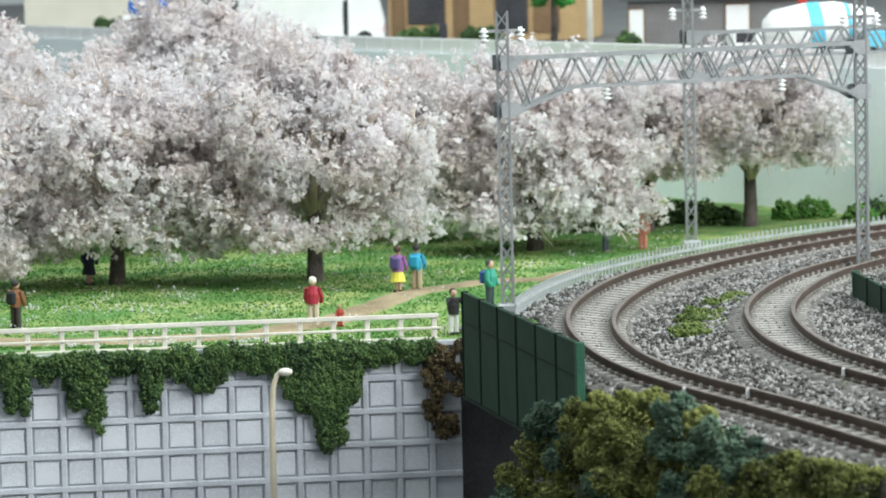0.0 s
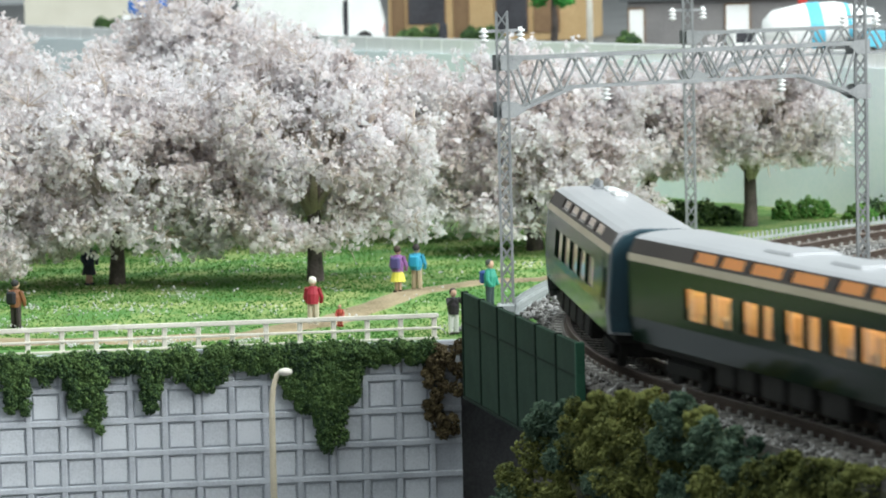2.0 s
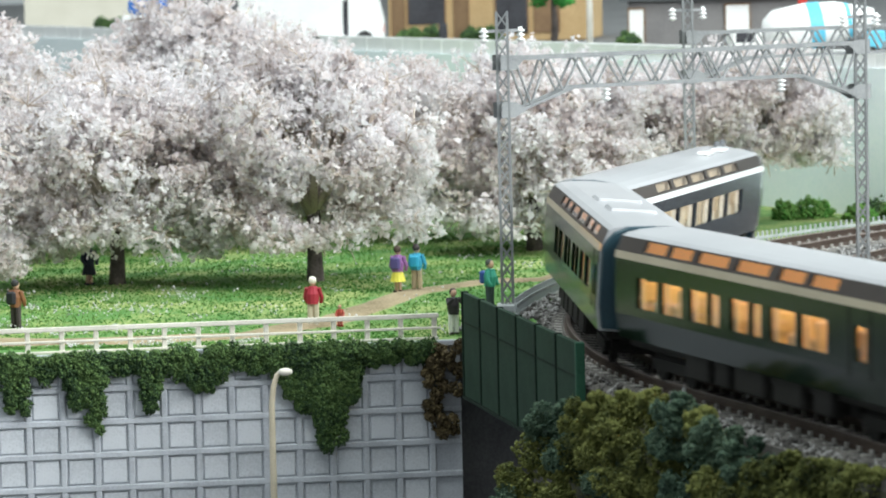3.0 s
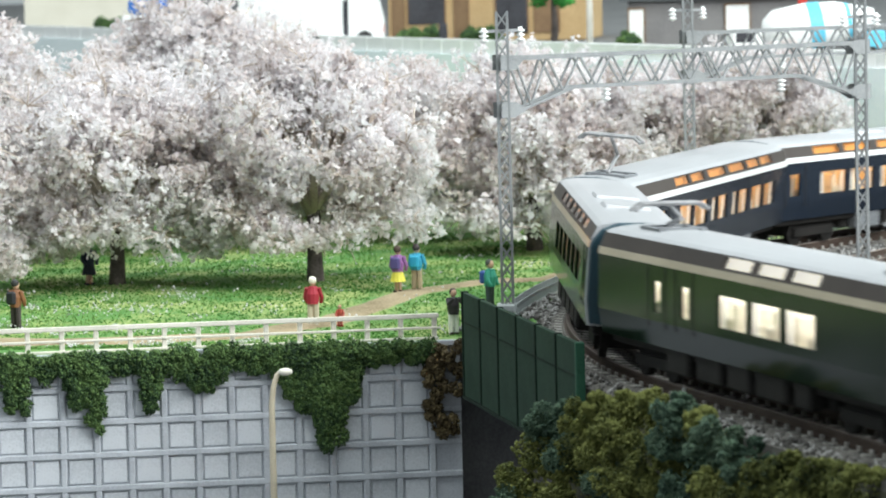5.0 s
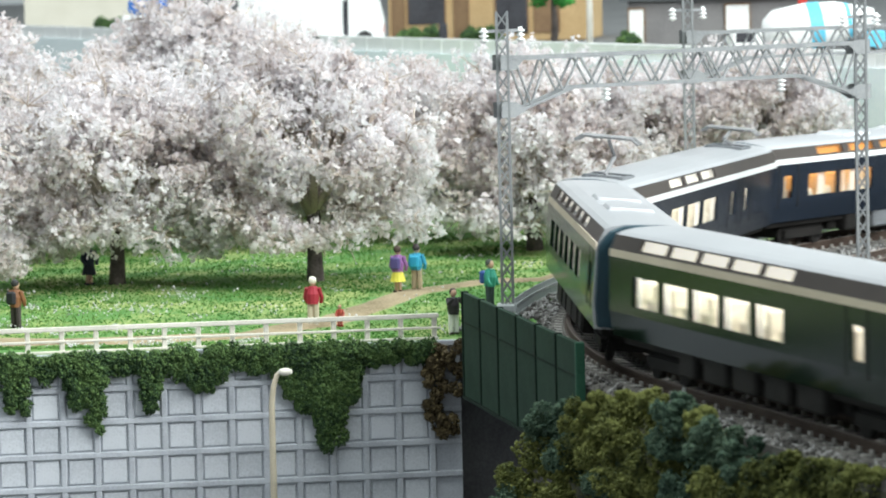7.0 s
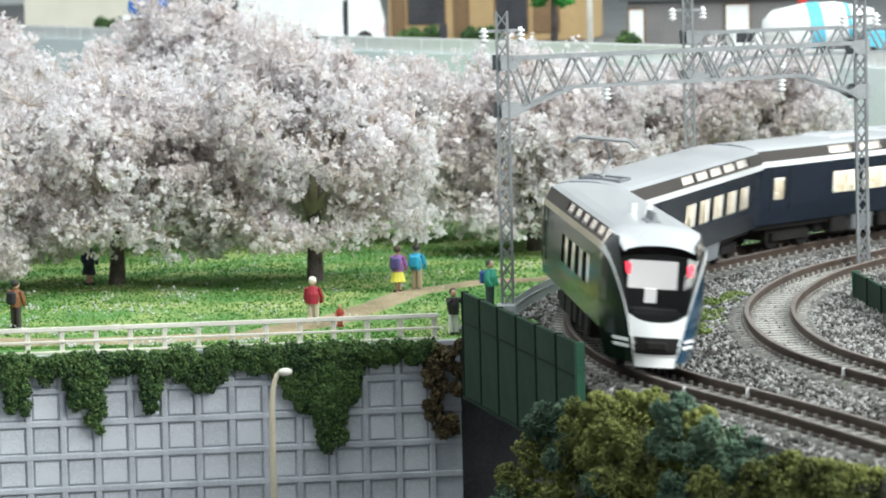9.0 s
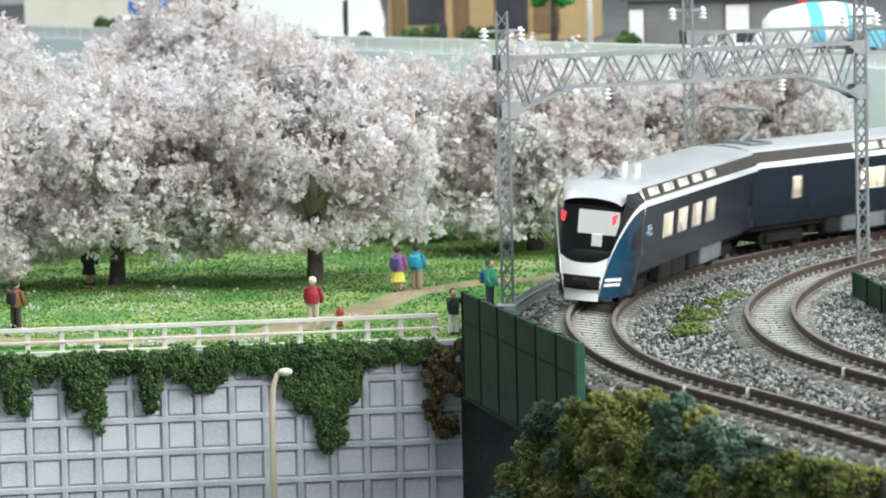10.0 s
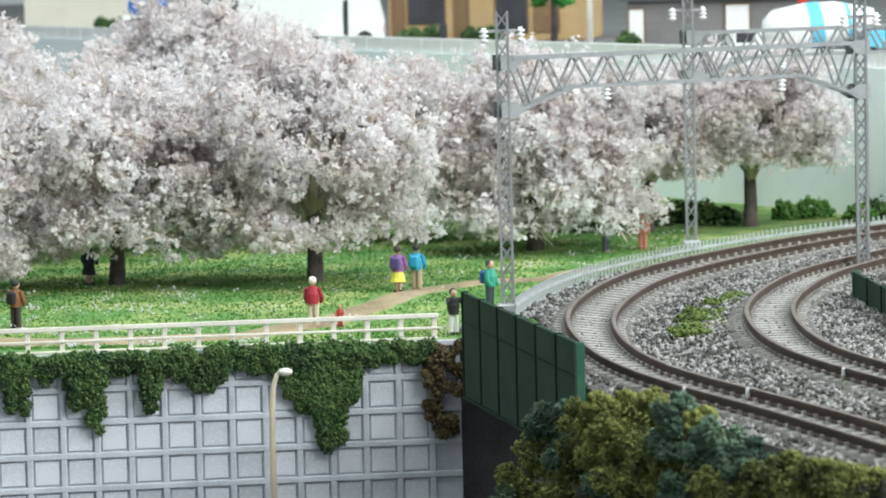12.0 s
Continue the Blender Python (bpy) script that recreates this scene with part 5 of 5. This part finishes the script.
def add_nose(car, s):
    """The raked driving end: painted shell, white mask, dark windscreen, lamps, coupler."""
    x0 = HALF - 11
    # depth of the nose at each height: the foot reaches furthest

    def reach(z):
        return 14.6 - 6.0 * max(0.0, min(1.0, (z - 5.0) / 21.0)) ** 1.6 - (0.8 if z < 4 else 0.0)

    def face_y(z):
        return 3.9 + (7.3 - 3.9) * max(0.0, min(1.0, (z - 1.5) / 20.0)) ** 1.15

    def full_y(z):
        return float(np.interp(z, (2.2, 5.0, 7.0, 11.5, 21.6, 22.7, 23.8, 24.7), (8.0, 8.7, 9.0, 9.7, 9.7, 9.45, 8.6, 7.9)))

    def shell(z, f, side, lift=0.0):
        """A point of the nose flank: f runs from the car's side (0) to the edge of the face (1)."""
        g = math.sin(f * math.pi / 2)
        y = face_y(z) + (full_y(z) - face_y(z)) * (1 - g ** 1.9)
        return (s * (x0 + reach(z) * g * 0.93 + lift * g), side * (y + lift), z)

    def stripe_z(f):
        return float(np.interp(f, (0, 0.2, 0.4, 0.55, 0.7, 0.85, 1.0), (22.1, 21.8, 20.7, 18.8, 15.8, 11.9, 7.6)))

    for side in (1, -1):
        cols = [k / 14 for k in range(15)]
        rows = [[shell(2.2 + (stripe_z(f) - 2.2) * k / 7, f, side) for f in cols] for k in range(8)]
        part("nose_side", Build().sweep(rows), M_BLUE if side < 0 else M_SIDE_OUT, car, "deep blue nose flank" if side < 0 else "navy nose flank toned green as in warm light", smooth=True)
        rows = [[shell(stripe_z(f) + (24.7 - stripe_z(f)) * k / 6, f, side) for f in cols] for k in range(7)]
        part("nose_band", Build().sweep(rows), M_NOSEBLACK, car, "black glossy upper nose flank", smooth=True)
        rows = [[shell(12.6 + (17.6 - 1.5 * f - 12.6) * k / 3, 0.08 + 0.24 * f, side, 0.06) for f in (0, 0.25, 0.5, 0.75, 1.0)] for k in range(4)]
        part("cab_side_window", Build().sweep(rows), M_NOSEBLACK, car, "dark cab side window", smooth=True)
        rows = []
        for f in cols:
            w = 0.55 + 0.15 * f
            rows.append([shell(stripe_z(f) - w, f, side, 0.02), shell(stripe_z(f) - w, f, side, 0.16), shell(stripe_z(f) + w, f, side, 0.16), shell(stripe_z(f) + w, f, side, 0.02)])
        part("nose_stripe", Build().sweep(rows, closed=True, cap=True), M_WHITE, car, "white stripe sweeping down the nose")
    # roof cap
    rows = []
    for k in range(7):
        f = k / 6
        x = s * (x0 + f * reach(23.0) * 0.93)
        drop = 3.4 * f ** 2.0
        rows.append([(x, y * (1 - 0.22 * f ** 2), z - drop) for y, z in rounded_roof()])
    part("nose_roof", Build().sweep(rows), M_ROOF, car, "pale grey nose roof", smooth=True)

    def fx(z):
        return s * (x0 + reach(z) * 0.93)

    def face(low, high, name, mat, lab, out=0.0, squeeze=1.0, steps=6):
        """A panel across the face; low and high give its lower and upper edge by the fraction from the middle (0) to the corner (1)."""
        rows = []
        for k in range(steps + 1):
            r = []
            for j in range(13):
                u = j / 6 - 1
                z = low(abs(u)) + (high(abs(u)) - low(abs(u))) * k / steps
                r.append((fx(z) + s * (out + 1.0 * (1 - u * u)), u * face_y(z) * squeeze, z))
            rows.append(r)
        return part(name, Build().sweep(rows), mat, car, lab, smooth=True)

    def brow(u):
        return 21.9 - 0.9 * u * u

    def chin(u):
        return 9.7 + 1.5 * u ** 3

    face(chin, brow, "windscreen", M_SCREEN, "dark curved windscreen").visible_shadow = False
    face(lambda u: 3.4, chin, "mask", M_WHITE, "white mask under the windscreen", 0.04)
    face(lambda u: 3.7, lambda u: 7.0, "coupler_recess", M_UNDER, "black coupler recess", 0.16, 0.93)
    face(lambda u: 1.5, lambda u: 3.4, "lip", M_WHITE, "white lower lip", 0.04, 0.94)
    part("coupler", Build().box(min(s * (HALF + 1.0), s * (HALF + 4.0)), -2.0, 4.6, max(s * (HALF + 1.0), s * (HALF + 4.0)), 2.0, 6.4, bevel=0.4), M_UNDER, car, "black coupler")
    # dark cab wall behind the screen, its window glowing in place of cabin light, and a dark desk
    part("cab_wall", Build().box(min(s * (x0 + 1), s * (x0 + 1.6)), -8.2, 9.5, max(s * (x0 + 1), s * (x0 + 1.6)), 8.2, 23.0), M_UNDER, car, "dark cab partition")
    cw = Build().box(min(s * (x0 + 1.7), s * (x0 + 2.1)), -4.6, 14.8, max(s * (x0 + 1.7), s * (x0 + 2.1)), 4.6, 20.0, bevel=0.15)
    cw.box(min(s * (x0 + 1.7), s * (x0 + 2.1)), -0.9, 12.2, max(s * (x0 + 1.7), s * (x0 + 2.1)), 1.3, 14.8)
    part("cab_window", cw, M_CAB_GLOW, car, "cab partition window, glowing in place of cabin light")
    part("cab_desk", Build().box(min(s * (x0 + 3), s * (x0 + 10)), -5.0, 8.0, max(s * (x0 + 3), s * (x0 + 10)), 5.0, 11.6, bevel=0.8), M_UNDER, car)
    for side in (1, -1):
        z = 19.0
        lamp = Build()
        w = face_y(z)
        lamp.add([(fx(z + 1.4) + s * 0.45, side * (w - 0.55), z + 1.4), (fx(z + 0.9) + s * 0.75, side * (w - 1.75), z + 0.9), (fx(z - 1) + s * 0.75, side * (w - 1.5), z - 1.0), (fx(z - 1) + s * 0.45, side * (w - 0.8), z - 0.6)], [(0, 1, 2, 3)])
        part("tail_lamp" if s < 0 else "marker_lamp", lamp, M_TAIL if s < 0 else M_SCREEN, car, "glowing red tail lamp" if s < 0 else "dark unlit lamp lens")
        hl = Build()
        for k in range(2):
            z = 5.2 + k * 1.1
            a, b_ = Vector(shell(z, 0.42, side)), Vector(shell(z, 0.86, side))
            o = Vector((s * 0.25, side * 0.3, 0))
            hl.sweep([[a + o + Vector((0, 0, -0.32)), a + o + Vector((0, 0, 0.32))], [b_ + o + Vector((0, 0, -0.32)), b_ + o + Vector((0, 0, 0.32))]])
        part("headlight", hl, M_WHITE, car, "slim white headlight strip")
    for x in (x0 - 3, x0 - 9):
        part("roof_aerial", Build().box(s * x - 1.4, -1.4, 26.3, s * x + 1.4, 1.4, 27.1, bevel=0.4).tube([(s * x, 0, 26.8), (s * x, 0, 28.6)], [1.0, 0.5], 8), M_EQUIP, car, "small grey roof aerial")
    for k in (14, 27) if s > 0 else ():
        part("roof_vent", Build().box(x0 - k - 4.0, -3.4, 26.4, x0 - k + 4.0, -0.6, 27.5, bevel=0.4), M_WHITE, car, "low white roof vent")
    for k in (-1.5, 1.5) if s < 0 else ():
        part("roof_vent", Build().tube([(s * (x0 - 24), k, 26.2), (s * (x0 - 24), k, 28.8)], 0.8, 8), M_WHITE, car, "white roof vent")


FRONT = [(0.0, -371.0), (0.5, -303.0), (1.0, -234.0), (1.5, -164.0), (2.0, -95.0), (2.5, -25.0), (3.0, 45.0), (4.0, 184.0), (5.0, 321.0), (5.5, 387.5), (6.0, 453.0), (6.5, 517.5), (7.0, 582.0), (8.0, 712.0), (9.0, 841.0), (9.5, 906.0), (10.0, 971.0), (11.0, 1102.0), (12.0, 1234.0)]    # where the gap behind the leading car stands


def gap_at(t):
    return float(np.interp(t, [a for a, _ in FRONT], [b for _, b in FRONT]))


def car_pose(s):
    """A car whose middle is at s rides with both bogies on the line."""
    a, _ = on_track(s - 46.0)
    b, _ = on_track(s + 46.0)
    m, d = (a + b) / 2, b - a
    lean = math.degrees(cant(s - 46.0) + cant(s + 46.0)) / 2
    return at(m.x, m.y, 0, lean, 0, math.degrees(math.atan2(d.y, d.x)))


CAR_PITCH = 133.5
CARS = []


def row(first, step, width, n):
    return [(first - i * step, first - i * step - width) for i in range(n)]


def make_train():
    amber = [(37.6, 27.4), (26.1, 15.7), (11.6, 4.1), (3.2, -2.2), (-6.8, -14.8), (-15.5, -21.5), (-24.8, -35.1), (-37, -48.1)]
    amber_roof = [(35.0, 24.5), (22.9, 12.0), (9.6, -4.5), (-7.8, -22.4), (-26.4, -37.2), (-39.5, -50.6)]
    paired = [(54.5, 44.3), (42.4, 32.2), (28.8, 20.6), (19.6, 14.8), (10.0, 1.9), (1.1, -3.7), (-7.1, -18.2), (-19.8, -30.9)]
    paired_roof = [(52.1, 41.4), (39.9, 29.2), (26.6, 12.5), (9.2, -5.4), (-9.4, -20.2), (-22.5, -33.6)]
    CARS.append(make_car("leading navy train car, toned green outside as in warm light, with dim cabin light", row(34.9, 15.4, 13.8, 5), row(31.4, 15.9, 12.8, 5), [(-58.5, -62.5)], M_LIGHT_DIM, nose=1))
    CARS.append(make_car("navy train car, toned green outside as in warm light, with amber-lit paired windows", amber, amber_roof, [(-57, -61)], M_LIGHT_AMBER))
    CARS.append(make_car("navy train car, toned green outside as in warm light, with amber-lit windows and a pantograph", paired, paired_roof, [(-41.5, -46)], M_LIGHT_AMBER, pantos=[(-55, True, 1)]))
    CARS.append(make_car("navy train car, toned green outside as in warm light, with few amber-lit windows", row(40, 14.3, 12.2, 6), row(38, 14.3, 11.0, 6), [(-56, -60)], M_LIGHT_AMBER, far=[(-49.1, -36.5), (-34.9, -20.4)], mark=(29.0, 1.0)))
    CARS.append(make_car("navy train car, toned green outside as in warm light, with three white-lit windows and two pantographs", row(7.2, 14.4, 13.0, 3), row(5.7, 14.3, 12.0, 3), [(37.5, 33.6), (24.4, 20.2)], M_LIGHT_WHITE, pantos=[(52, False, -1), (-55, True, 1)]))
    CARS.append(make_car("navy train car, toned green outside as in warm light, with six white-lit windows", row(51.5, 14.2, 12.4, 6), row(49.2, 14.3, 10.6, 6), [(-53.4, -58.8)], M_LIGHT_WHITE))
    CARS.append(make_car("navy train car, toned green outside as in warm light, with five white-lit windows and a pantograph", row(53.6, 14.2, 12.8, 5), row(51.2, 14.2, 12.8, 5), [(-42.9, -47.8)], M_LIGHT_WHITE, pantos=[(-55, True, 1)]))
    CARS.append(make_car("rear train car with white-blue nose and glowing red tail lamps", row(20.8, 14.7, 12.2, 4), row(21.5, 14.6, 11.8, 5), [(60.5, 57)], M_LIGHT_WHITE, nose=-1, mark=(-49.5, 0.5)))


def motions():
    for i, c in enumerate(CARS):
        walk(c, [(k * 0.2, car_pose(gap_at(k * 0.2) + CAR_PITCH * (0.5 - i))) for k in range(61)])


make_ground()
make_track_bed()
make_embankment()
make_block_wall()
make_upper_street()
make_path()
make_white_fence()
make_barrier(BAR_A, BAR_B, -16.0, 5.7, 6, "dark green panelled noise barrier on the bridge edge")
make_barrier(Vector((90.3, 848, 0)), Vector((95.5, 760, 0)), -6, 4.6, 5, "dark green panelled noise barrier inside the bend")
make_picket_fence()
make_gantry(Vector((14.2, 863.2, -3)), Vector((99.3, 915.3, -3)), 66.0, 55.6, 7.0, "grey lattice catenary gantry spanning both tracks")
make_gantry(Vector((65.8, 1024.2, -3)), Vector((160, 1080, -3)), 66.0, 55.6, 7.0, "grey lattice catenary gantry beyond the bend")
make_trees()
make_train()
make_street_lamp()
make_ivy()
make_bushes()
make_grass()
make_figures()
make_tracks()
make_ballast()
motions()
